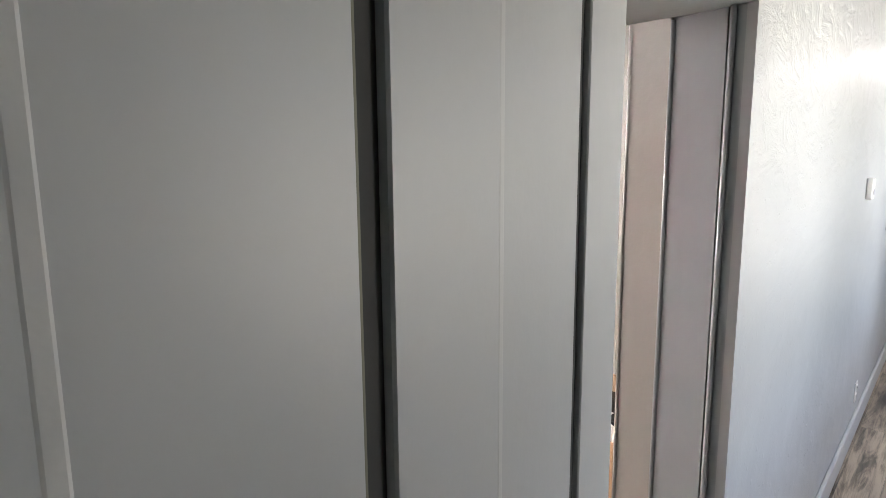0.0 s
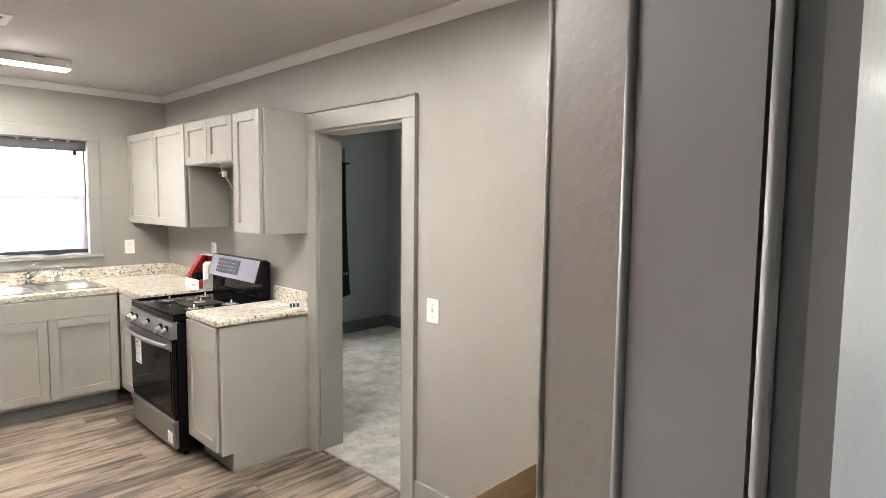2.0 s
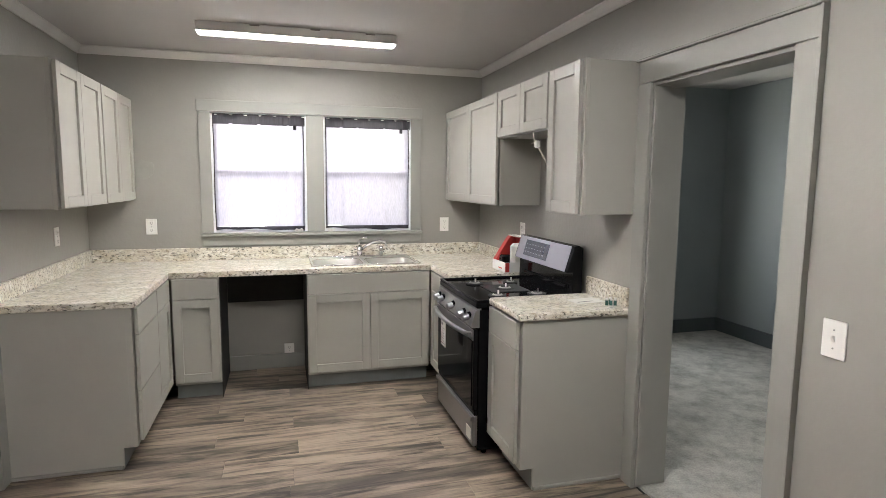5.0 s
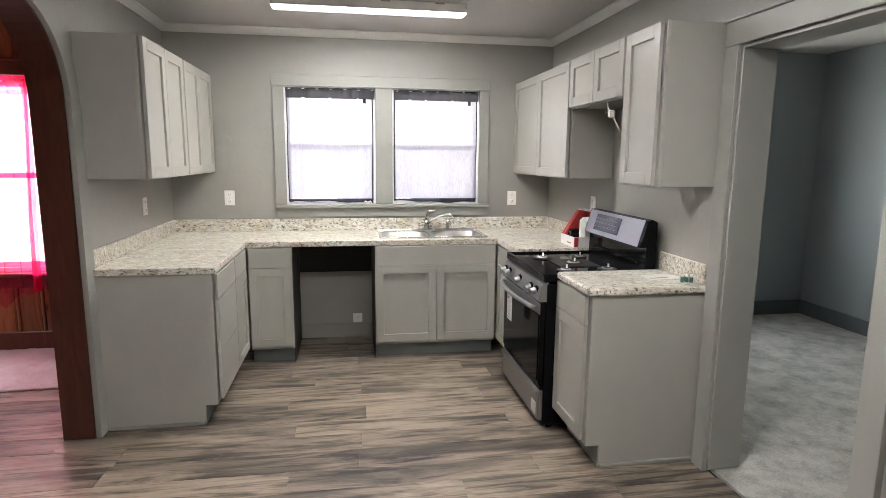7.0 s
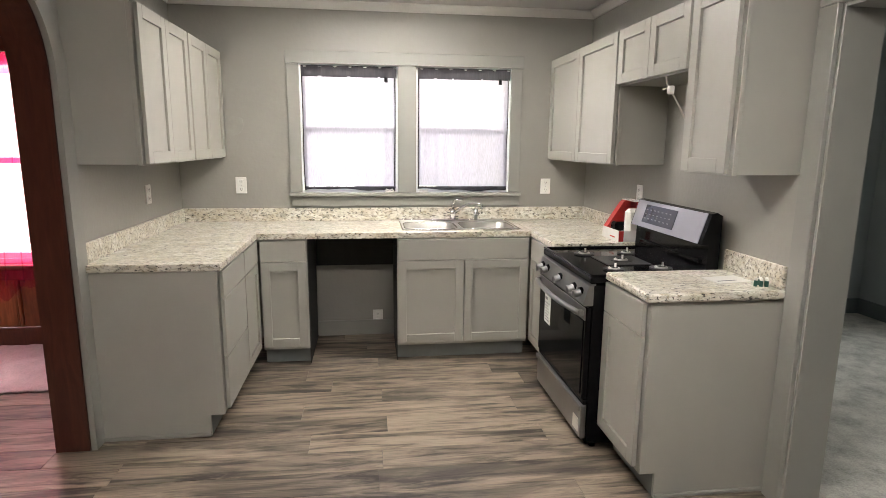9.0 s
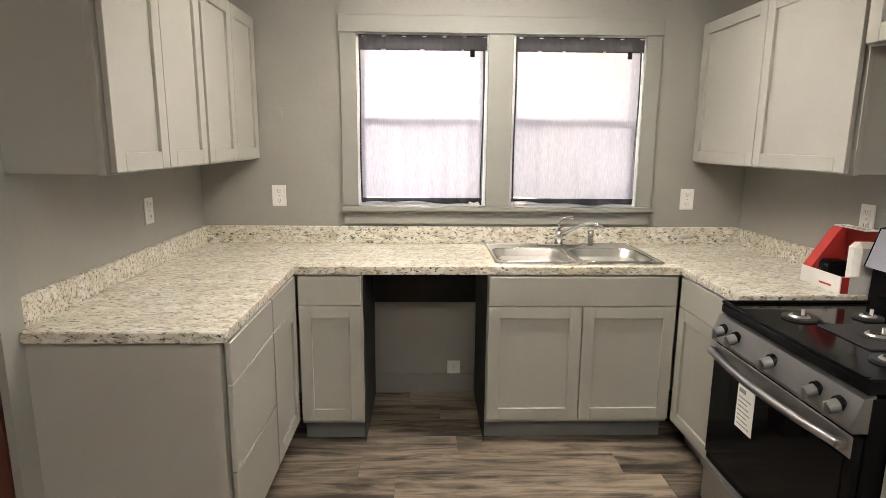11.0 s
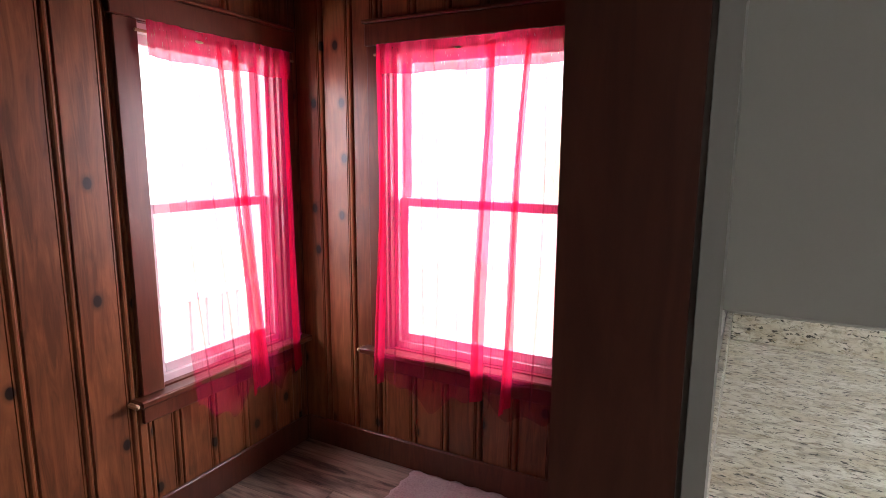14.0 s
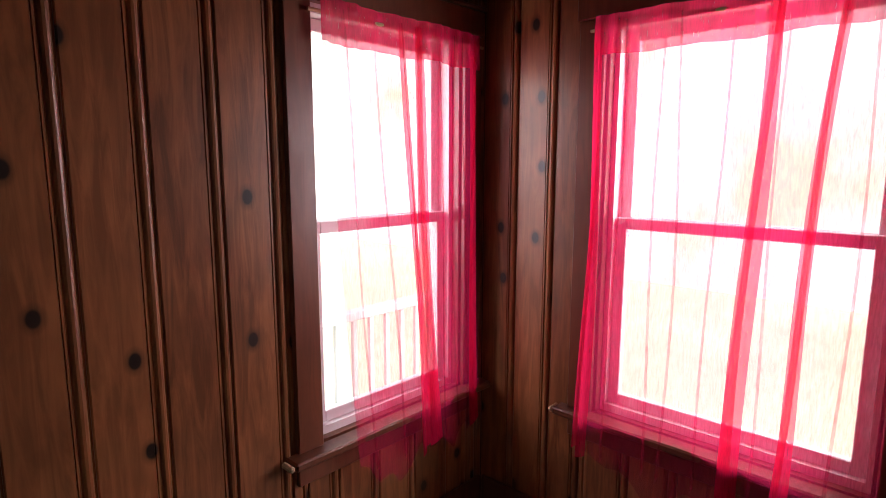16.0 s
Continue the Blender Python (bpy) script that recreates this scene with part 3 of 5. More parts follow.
def kitchen_window_casing():
    c = thing("trim_kitchen_windows", None, "wide grey painted casing round the twin kitchen windows", "trim", "", "structure")
    y0, y1 = YB - 0.022, YB - 0.001
    part("casing_side", box(0.368, y0, 1.134, 0.456, y1, 2.066, 0.003), M_TRIM, c)
    part("casing_side", box(2.038, y0, 1.134, 2.125, y1, 2.066, 0.003), M_TRIM, c)
    part("casing_mullion", box(1.174, y0, 1.134, 1.311, y1, 2.066, 0.003), M_TRIM, c)
    part("casing_head", box(0.360, y0, 2.067, 2.132, y1, 2.157, 0.003), M_TRIM, c)
    part("stool", box(0.362, YB - 0.05, 1.103, 2.132, y1, 1.133, 0.005), M_TRIM, c)
    part("apron", box(0.372, y0, 1.03, 2.122, y1, 1.102, 0.003), M_TRIM, c)
    for xa, xb, za, zb in KW:
        part("inner_stop", box(xa - 0.001, YB + 0.001, za + 0.009, xa + 0.012, YB + 0.029, zb), M_VINYL, c)
        part("inner_stop", box(xb - 0.012, YB + 0.001, za + 0.009, xb + 0.001, YB + 0.029, zb), M_VINYL, c)
        part("inner_stop", box(xa + 0.012, YB + 0.001, zb - 0.012, xb - 0.012, YB + 0.029, zb), M_VINYL, c)


kitchen_window_casing()


def cloth(w, z0, z1, fold, hem=None, nx=90, nz=30):
    """A hanging cloth sheet: local x along the wall, y towards the room (negative). fold(u, v) gives (dx, dy), hem(u) lifts the lower edge."""
    bm = bmesh.new()
    rows = []
    for j in range(nz + 1):
        v = j / nz
        row = []
        for i in range(nx + 1):
            u = i / nx
            dx, dy = fold(u, v)
            low = z0 + (hem(u) if hem else 0)
            row.append(bm.verts.new((u * w + dx, dy, z1 + (low - z1) * v)))
        rows.append(row)
    for a, b in zip(rows, rows[1:]):
        for i in range(nx):
            bm.faces.new((a[i], a[i + 1], b[i + 1], b[i]))
    return bm


def grey_curtain(xa, xb, seed):
    w = xb - xa - 0.03
    c = thing("window_curtain", pose(xa + 0.015, YB - 0.002, 0), "sheer grey tier curtain with a darker header", "curtain", "kitchen curtains")

    def fold(u, v):
        return 0.004 * math.sin(9 * u + seed + 2 * v), 0.004 * math.sin(23 * u + seed) * (0.4 + v) + 0.002 * math.sin(60 * u)

    def hem(u):
        return 0.008 * math.sin(5 * u + seed) + 0.004 * math.sin(17 * u)
    part("panel", cloth(w, 1.175, 1.985, fold, hem), M_SHEERG, c, "", True)
    part("header", cloth(w + 0.006, 1.978, 2.058, lambda u, v: (0, -0.004 + 0.003 * math.sin(40 * u)), None, 60, 6), M_SHEERH, c, "dark grey gathered header")
    part("hem", cloth(w - 0.004, 1.150, 1.178, lambda u, v: (fold(u, 1)[0], fold(u, 1)[1] - 0.002), hem, 60, 3), M_SHEERH, c)
    part("side_hem", cloth(0.009, 1.16, 1.98, lambda u, v: (0.002 * math.sin(7 * v), -0.003), None, 2, 20), M_SHEERH, c)
    part("side_hem", cloth(0.009, 1.16, 1.98, lambda u, v: (w - 0.014 + 0.004 * math.sin(5 * v), -0.003), None, 2, 20), M_SHEERH, c)
    part("rod", rod((-0.012, 0.004, 2.05), (w + 0.012, 0.004, 2.05), 0.006), M_WHITE, c)
    part("tab", box(w - 0.085, -0.010, 1.945, w - 0.06, -0.006, 1.985, 0.002), M_SHEERH, c)


for k, (xa, xb, za, zb) in enumerate(KW):
    grey_curtain(xa, xb, 1.3 * k)


def window_latch(x):
    o = thing("window_latch", pose(x, YB - 0.052, 1.134), "small white curved window catch on the stool", "latch", "window catches")
    part("base", box(-0.032, -0.002, 0, 0.032, 0.03, 0.012, 0.004), M_WHITE, o)
    part("lever", tube([(-0.03, 0.006, 0.012), (-0.022, 0.0, 0.024), (0, -0.004, 0.016), (0.022, 0.0, 0.024), (0.03, 0.006, 0.012)], 0.006), M_WHITE, o)


window_latch(1.105)
window_latch(1.368)

window("window_3", pose(PW_N[0], YB + 0.012, 0), PW_N[1] - PW_N[0], PW_N[2], PW_N[3], 0.14, M_VINYL, "white double-hung window in the pine wall", 0.042, 0.03)
window("window_4", pose(WX - 0.012, PW_W[0], 0, 0, 0, 90), PW_W[1] - PW_W[0], PW_W[2], PW_W[3], 0.14, M_VINYL, "white double-hung window in the pine wall", 0.042, 0.03)
window("window_5", pose(BW[0], 5.84, 0), BW[1] - BW[0], BW[2], BW[3], 0.15, M_VINYL, "white bedroom window")


def pine_casing(name, m, w, z0, z1):
    """Stained casing round a pine-room window; local x along the wall, y out of the room."""
    c = thing(name, m, "dark stained wooden window casing with a broken sill", "trim", "", "structure")
    cw = 0.10
    part("casing_side", box(-cw, -0.035, z0, 0, -0.011, z1, 0.004), M_PINETRIM, c)
    part("casing_side", box(w, -0.035, z0, w + cw, -0.011, z1, 0.004), M_PINETRIM, c)
    part("casing_head", box(-cw - 0.01, -0.04, z1 + 0.001, w + cw + 0.01, -0.011, z1 + 0.10, 0.004), M_PINETRIM, c)
    part("casing_cap", box(-cw - 0.02, -0.05, z1 + 0.101, w + cw + 0.02, -0.011, z1 + 0.118, 0.004), M_PINETRIM, c)
    part("stool", box(-cw - 0.04, -0.085, z0 - 0.03, w + cw + 0.03, -0.011, z0 - 0.001, 0.006), M_PINETRIM, c)
    part("split_end", box(-cw - 0.062, -0.08, z0 - 0.028, -cw - 0.041, -0.02, z0 - 0.006, 0.007), M_RAW, c, "pale splintered end of the sill")
    part("apron", box(-cw, -0.03, z0 - 0.12, w + cw, -0.011, z0 - 0.031, 0.004), M_PINETRIM, c)
    part("reveal", box(-0.002, -0.010, z0, 0.012, 0.03, z1, 0.002), M_PINETRIM, c)
    part("reveal", box(w - 0.012, -0.010, z0, w + 0.002, 0.03, z1, 0.002), M_PINETRIM, c)


pine_casing("trim_pine_window_north", pose(PW_N[0], YB + 0.012, 0), PW_N[1] - PW_N[0], PW_N[2], PW_N[3])
pine_casing("trim_pine_window_west", pose(WX - 0.012, PW_W[0], 0, 0, 0, 90), PW_W[1] - PW_W[0], PW_W[2], PW_W[3])


def red_curtain(m, w, folds, seams, seed, slant):
    """Sheer red panel on a thin rod. folds: doubled bands (u at the top, u at the hem, width); seams: thin pleat lines (u top, u hem); slant: how far the free edge swings in."""
    c = thing("red_curtain", m, "sheer crimson curtain gathered on a thin rod", "curtain", "red curtains")

    def wave(x, v):
        return -0.022 - 0.010 * math.sin(9 * x / w + seed + 0.9 * v) - 0.005 * math.sin(26 * x / w + 2 * seed) - 0.03 * v * v

    def fold(u, v):
        return slant * v * (1 - u) * w + 0.006 * math.sin(40 * u + seed + 3 * v), wave(u * w, v)

    def hem(u):
        return 0.03 * math.sin(13 * u + seed) + 0.025 * math.sin(31 * u + 1) - 0.05 * math.exp(-((u - 0.3) / 0.12) ** 2)
    part("panel", cloth(w, 0.46, 1.985, fold, hem, 160, 36), M_SHEERR, c, "", True)
    part("header", cloth(w, 1.95, 2.085, lambda u, v: (0.003 * math.sin(50 * u), wave(u * w, 0) - 0.008 - 0.005 * math.sin(70 * u + 2 * math.sin(9 * u))), lambda u: 0.004 * math.sin(20 * u + seed), 200, 6), M_SHEERD, c, "doubled ruffled header", True)

    def strip(name, ut, ub, width, k, off):
        def place(u, v):
            mid = (ut + (ub - ut) * v ** 0.8) * w
            half = width * (0.5 + 0.35 * v) * (u - 0.5)
            x = mid + half + 0.010 * math.sin(5 * v + seed + 2.3 * k)
            return x - u * width, wave(x, v) - off - 0.004 * math.sin(math.pi * u)
        part(name, cloth(width, 0.47 + 0.03 * math.sin(3 * k), 2.06, place, lambda u: 0.02 * u, 8, 30), M_SHEERR if name == "pleat" else M_SHEERD, c, "", True)
    for k, (ut, ub, width) in enumerate(folds):
        strip("fold", ut, ub, width, k, 0.006)
        strip("fold", ut + 0.01, ub - 0.02, width * 0.55, k + 0.5, 0.012)
    for k, (ut, ub) in enumerate(seams):
        strip("pleat", ut, ub, 0.012, k, 0.005)
    part("rod", rod((-0.03, -0.012, 2.045), (w + 0.03, -0.012, 2.045), 0.006), M_RAW, c)


red_curtain(pose(PW_N[0] - 0.015, YB - 0.028, 0), PW_N[1] - PW_N[0] + 0.03, [(0.605, 0.59, 0.075), (0.80, 0.735, 0.05), (0.02, 0.03, 0.05)],
            [(0.12, 0.12), (0.27, 0.27), (0.33, 0.34), (0.48, 0.47), (0.66, 0.64), (0.88, 0.87)], 0.4, 0.0)
red_curtain(pose(WX + 0.028, PW_W[0] + 0.005, 0, 0, 0, 90), PW_W[1] - PW_W[0] + 0.05, [(0.53, 0.61, 0.075), (0.44, 0.56, 0.04), (0.93, 0.95, 0.075)],
            [(0.10, 0.24), (0.30, 0.40), (0.66, 0.70), (0.78, 0.80), (0.86, 0.88)], 1.7, 0.14)


def bedroom_curtain():
    c = thing("dark_curtain", pose(4.50, 5.80, 0), "dark navy curtain drawn to the side of the window", "curtain")
    part("panel", cloth(0.19, 0.43, 2.02, lambda u, v: (0.06 * v * v, 0.02 * math.sin(30 * u)), lambda u: 0.05 * u, 40, 16), M_NAVY, c, "", True)
    part("rod", rod((-0.8, 0.0, 2.03), (0.26, 0.0, 2.03), 0.009), M_BLACK, c)


bedroom_curtain()
c = thing("trim_bedroom_window", None, "dark grey bedroom window casing", "trim", "", "structure")
part("casing_side", box(BW[1], 5.815, 0.75, BW[1] + 0.10, 5.839, 2.09, 0.003), M_BEDTRIM, c)
part("casing_side", box(BW[0] - 0.10, 5.815, 0.75, BW[0], 5.839, 2.09, 0.003), M_BEDTRIM, c)
part("casing_head", box(BW[0] - 0.10, 5.815, 2.091, BW[1] + 0.10, 5.839, 2.20, 0.003), M_BEDTRIM, c)
part("stool", box(BW[0] - 0.12, 5.79, 0.72, BW[1] + 0.12, 5.839, 0.749, 0.003), M_BEDTRIM, c)

# daylight through the openings
for xa, xb, za, zb in KW:
    area_lamp("day_kitchen", pose((xa + xb) / 2, YB + 0.17, (za + zb) / 2, -90, 0, 0), xb - xa, zb - za, 0.8)
# unseen lamps over the heads of the pine-room windows stand in for open sky
area_lamp("day_pine_north", look(((PW_N[0] + PW_N[1]) / 2, YB + 0.95, 2.95), ((PW_N[0] + PW_N[1]) / 2, YB - 0.3, 1.05)), 1.5, 0.9, 45)
area_lamp("day_pine_west", look((WX - 0.95, (PW_W[0] + PW_W[1]) / 2, 2.95), (WX + 0.3, (PW_W[0] + PW_W[1]) / 2, 1.05)), 1.3, 0.9, 45)
# unseen fill lamps beside the windows, added to brighten the pine walls
area_lamp("yard_fill_north", look((-0.55, YB + 1.0, 1.7), (-2.3, 4.0, 1.2)), 0.9, 1.5, 92)
area_lamp("yard_fill_west", look((WX - 1.0, 4.0, 1.7), (-1.3, 5.7, 1.2)), 0.9, 1.5, 45)
area_lamp("day_bedroom", pose((BW[0] + BW[1]) / 2, 6.02, 1.4, -90, 0, 0), 0.85, 1.25, 9, (0.96, 1.0, 0.97))
# fill lamps behind made-up openings, placed to light the door leaf and hall
for x, watts in ((1.9, 2.5), (4.1, 4.0)):
    area_lamp("hall_fill", pose(x, -1.06, 1.5, 90, 0, 0), 1.0, 1.2, watts, (0.98, 0.99, 1.0))


# ---- outside ----
structure("backdrop_north", box(-14, 14, -0.6, 12, 14.05, 9), M_BACK, "pale bright sky behind the yard", "backdrop")
structure("backdrop_west", box(-14.05, -10, -0.6, -14, 14.05, 9), M_BACK, "pale bright sky behind the yard", "backdrop")


def porch_railing():
    o = thing("porch_railing", pose(-3.9, 2.5, -0.6), "pale painted porch railing outside the window", "railing")
    part("top_rail", box(-0.04, 0, 1.14, 0.04, 4.5, 1.20, 0.006), M_VINYL, o)
    part("bottom_rail", box(-0.03, 0, 0.20, 0.03, 4.5, 0.25, 0.006), M_VINYL, o)
    for k in range(31):
        part("picket", box(-0.015, 0.10 + 0.145 * k, 0.25, 0.015, 0.13 + 0.145 * k, 1.14), M_VINYL, o)
    for y in (0.0, 2.2, 4.4):
        part("post", box(-0.05, y, 0, 0.05, y + 0.1, 1.28, 0.006), M_VINYL, o)


porch_railing()


# ---- lamps and vent ----
def strip_light(x0, x1, y, glow):
    o = thing("strip_light", pose((x0 + x1) / 2, y, ZC), "white linear ceiling light with a glowing diffuser", "ceiling light", "strip lights")
    h = (x1 - x0) / 2
    part("housing", box(-h, -0.06, -0.058, h, 0.06, -0.001, 0.004), M_WHITE, o)
    part("diffuser", box(-h + 0.004, -0.052, -0.0625, h - 0.004, 0.052, -0.0585, 0.0015), glow, o, "glowing frosted diffuser")
    part("end_cap", box(-h - 0.006, -0.06, -0.064, -h, 0.06, -0.001, 0.003), M_WHITE, o)
    for x in (-0.45 * h, 0.15 * h, 0.72 * h):
        part("clip", box(x - 0.03, -0.066, -0.012, x + 0.03, -0.0605, -0.001, 0.002), M_CHROME, o, "bright mounting clip")
    part("end_cap", box(h, -0.06, -0.064, h + 0.006, 0.06, -0.001, 0.003), M_WHITE, o)
    return o


strip_light(0.50, 1.72, 4.80, M_LED)


def disc_light(x, y):
    o = thing("ceiling_disc_light", pose(x, y, ZC), "small round ceiling light guessed at the unseen end of the hall", "ceiling light")
    part("base", rod((0, 0, -0.02), (0, 0, -0.001), 0.19, 32), M_WHITE, o)
    part("diffuser", rod((0, 0, -0.045), (0, 0, -0.0205), 0.13, 32, r2=0.165), M_LED_HALL, o, "glowing frosted diffuser")


strip_light(0.65, 1.87, 2.33, M_LED_FRONT)
# unseen hall light, guessed as the source of the gloss on the wall
disc_light(6.0, -0.25)


def ceiling_vent(x, y):
    o = thing("ceiling_vent", pose(x, y, ZC), "white stamped metal ceiling register", "vent")
    part("frame", box(-0.14, -0.115, -0.008, 0.14, 0.115, -0.001, 0.003), M_WHITE, o)
    for k in range(3):
        cx = -0.075 + 0.075 * k
        part("opening", box(cx - 0.03, -0.07, -0.0095, cx + 0.03, 0.07, -0.0082), M_DARKSLOT, o)
        for i in range(5):
            if k == 1:
                part("slat", box(cx - 0.03, -0.06 + 0.028 * i, -0.014, cx + 0.03, -0.047 + 0.028 * i, -0.0097, 0.001), M_WHITE, o)
            else:
                part("slat", box(cx - 0.026 + 0.012 * i, -0.07, -0.014, cx - 0.021 + 0.012 * i, 0.07, -0.0097, 0.001), M_WHITE, o)


ceiling_vent(1.14, 3.97)


# ---- kitchen cabinets ----
def shaker_door(w, z0, z1, x0, parent, name="door", rail=0.058):
    """A framed door front: local x from x0, front at y = 0, 19 mm proud of the body."""
    y0, y1 = -0.027, -0.008
    x1 = x0 + w
    d = part(name, box(x0 + rail - 0.002, y0 + 0.0125, z0 + rail - 0.002, x1 - rail + 0.002, y1 - 0.002, z1 - rail + 0.002), M_CAB, parent)
    part("stile", box(x0, y0, z0, x0 + rail, y1, z1, 0.0015), M_CAB, d)
    part("stile", box(x1 - rail, y0, z0, x1, y1, z1, 0.0015), M_CAB, d)
    part("rail", box(x0 + rail, y0, z0, x1 - rail, y1, z0 + rail, 0.0015), M_CAB, d)
    part("rail", box(x0 + rail, y0, z1 - rail, x1 - rail, y1, z1, 0.0015), M_CAB, d)
    return d


def slab(w, z0, z1, x0, parent, name="drawer_front"):
    return part(name, box(x0, -0.027, z0, x0 + w, -0.008, z1, 0.0025), M_CAB, parent)


def base_cabinet(m, w, depth, fronts, label, ends="", toe=0.07):
    """A base unit, local x along the front, y into the unit. fronts: ('door' or 'drawer', x0, x1, z0, z1). ends: which ends show a finished panel."""
    o = thing("base_cabinet", m, label, "cabinet", "base cabinets")
    part("body", box(0, 0, 0.115, w, depth, 0.876, 0.001), M_CAB, o)
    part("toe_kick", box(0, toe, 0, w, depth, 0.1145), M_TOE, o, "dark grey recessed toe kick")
    for kind, xa, xb, za, zb in fronts:
        if kind == "door":
            shaker_door(xb - xa, za, zb, xa, o)
        else:
            slab(xb - xa, za, zb, xa, o)
    if "a" in ends:
        part("end_panel", prism([(0, 0.115), (0, 0.876), (depth, 0.876), (depth, 0), (toe, 0), (toe, 0.115)], "x", -0.016, -0.001), M_CAB, o)
        part("end_stile", box(-0.0165, -0.001, 0.115, -0.001, 0.03, 0.876, 0.002), M_CAB, o)
        part("shoe_moulding", box(-0.028, toe, 0, -0.0165, depth, 0.02, 0.004), M_TRIM, o)
    if "b" in ends:
        part("end_panel", prism([(0, 0.115), (0, 0.876), (depth, 0.876), (depth, 0), (toe, 0), (toe, 0.115)], "x", w + 0.001, w + 0.016), M_CAB, o)
        part("end_stile", box(w + 0.001, -0.001, 0.115, w + 0.0165, 0.03, 0.876, 0.002), M_CAB, o)
        part("shoe_moulding", box(w + 0.0165, toe, 0, w + 0.028, depth, 0.02, 0.004), M_TRIM, o)
    return o


FL, FB, FR = 0.195, 5.118, 2.085      # faces of the left, back and right base units
DT, DB = 0.722, 0.140                 # lower edge of the top drawers, lower edge of the doors
L0 = 4.192
base_cabinet(pose(FL, L0, 0, 0, 0, 90), 0.505, FL - XL - 0.002,
             [("drawer", 0.006, 0.50, DT + 0.006, 0.868), ("drawer", 0.006, 0.50, 0.4215, DT + 0.0025), ("drawer", 0.006, 0.50, DB, 0.418)],
             "grey painted three-drawer base unit with a finished end", "a")
base_cabinet(pose(FL, L0 + 0.507, 0, 0, 0, 90), FB - L0 - 0.507 - 0.002, FL - XL - 0.002,
             [("drawer", 0.006, 0.40, DT + 0.006, 0.868), ("door", 0.006, 0.40, DB, DT + 0.0025)], "grey painted corner base unit with one drawer")
base_cabinet(pose(0.232, FB, 0), 0.303, YB - FB - 0.002,
             [("drawer", 0.004, 0.299, DT + 0.006, 0.868), ("door", 0.004, 0.299, DB, DT + 0.0025)], "narrow grey painted base unit beside the empty appliance gap")
base_cabinet(pose(1.135, FB, 0), 0.915, YB - FB - 0.002,
             [("drawer", 0.004, 0.911, DT + 0.002, 0.868), ("door", 0.004, 0.455, DB, DT - 0.0015), ("door", 0.460, 0.911, DB, DT - 0.0015)],
             "grey painted sink base unit with two shaker doors")
base_cabinet(pose(FR, FB - 0.002, 0, 0, 0, -90), FB - 4.592 - 0.002, XR - FR - 0.002,
             [("drawer", 0.03, 0.515, DT + 0.006, 0.868), ("door", 0.03, 0.515, DB, DT + 0.0025)], "grey painted corner base unit beside the range")
base_cabinet(pose(FR, 3.822, 0, 0, 0, -90), 0.395, XR - FR - 0.002,
             [("drawer", 0.006, 0.389, DT + 0.006, 0.868), ("door", 0.006, 0.389, DB, DT + 0.0025)],
             "grey painted base unit with one drawer beside the doorway", "b")
# near-black panels added to darken the gap between the base units
structure("trim_gap_side_west", box(0.5355, FB + 0.02, 0.0, 0.5395, YB - 0.03, 0.876), M_GAP, "near-black panel on the cabinet side that darkens the appliance gap", "trim")
structure("trim_gap_side_east", box(1.1305, FB + 0.02, 0.0, 1.1345, YB - 0.03, 0.876), M_GAP, "near-black panel on the cabinet side that darkens the appliance gap", "trim")
# this board stands for the worktop's shadow on the gap's back wall
structure("trim_gap_shade", box(0.540, YB - 0.022, 0.57, 1.130, YB - 0.002, 0.876), M_GAP, "dark board that paints the worktop's shadow on the gap wall", "trim")


def worktop():
    o = thing("worktop", None, "cream granite-pattern laminate worktop with raised backsplash", "worktop")
    z0, z1 = 0.8775, 0.916
    el, eb, er = FL + 0.026, FB - 0.026, FR - 0.028
    sx0, sx1, sy0, sy1 = 1.195, 1.975, 5.20, 5.575      # cut-out of the sink
    bm = bmesh.new()
    y0 = L0 - 0.030
    box(XL + 0.001, y0, z0, el, YB - 0.001, z1, 0.004, bm)
    part("top_left", bm, M_TOP, o)
    part("top_back", box(el + 0.0005, eb, z0, sx0, YB - 0.001, z1, 0.002), M_TOP, o)
    part("top_back", box(sx1, eb, z0, er - 0.0005, YB - 0.001, z1, 0.002), M_TOP, o)
    part("sink_front", box(sx0, eb, z0, sx1, sy0, z1, 0.002), M_TOP, o)
    part("sink_back", box(sx0, sy1, z0, sx1, YB - 0.001, z1, 0.002), M_TOP, o)
    part("top_right", box(er, 4.592, z0, XR - 0.001, YB - 0.001, z1, 0.004), M_TOP, o)
    h = 1.015
    part("backsplash", box(XL + 0.020, YB - 0.019, z1, XR - 0.020, YB - 0.001, h, 0.003), M_TOP, o)
    part("backsplash", box(XL + 0.001, y0 + 0.004, z1, XL + 0.019, YB - 0.002, h, 0.003), M_TOP, o)
    part("backsplash", box(XR - 0.019, 4.592, z1, XR - 0.001, YB - 0.002, h, 0.003), M_TOP, o)
    e = thing("worktop", None, "short piece of granite-pattern worktop beside the range", "worktop")
    part("top", box(er, 3.395, z0, XR - 0.001, 3.820, z1, 0.008), M_TOP, e)
    part("backsplash", box(XR - 0.019, 3.41, z1, XR - 0.001, 3.820, h, 0.003), M_TOP, e)


worktop()


def wall_cabinet(m, w, z0, z1, depth, doors, label):
    """A wall unit, local x along its front. doors: (x0, x1)."""
    o = thing("wall_cabinet", m, label, "cabinet", "wall cabinets")
    part("body", box(0, 0.02, z0, w, depth, z1, 0.0015), M_CAB, o)
    part("face_frame", box(-0.003, 0, z0 - 0.004, w + 0.003, 0.0195, z1 + 0.002, 0.0015), M_CAB, o)
    for xa, xb in doors:
        shaker_door(xb - xa, z0 + 0.004, z1 - 0.006, xa, o)
    return o


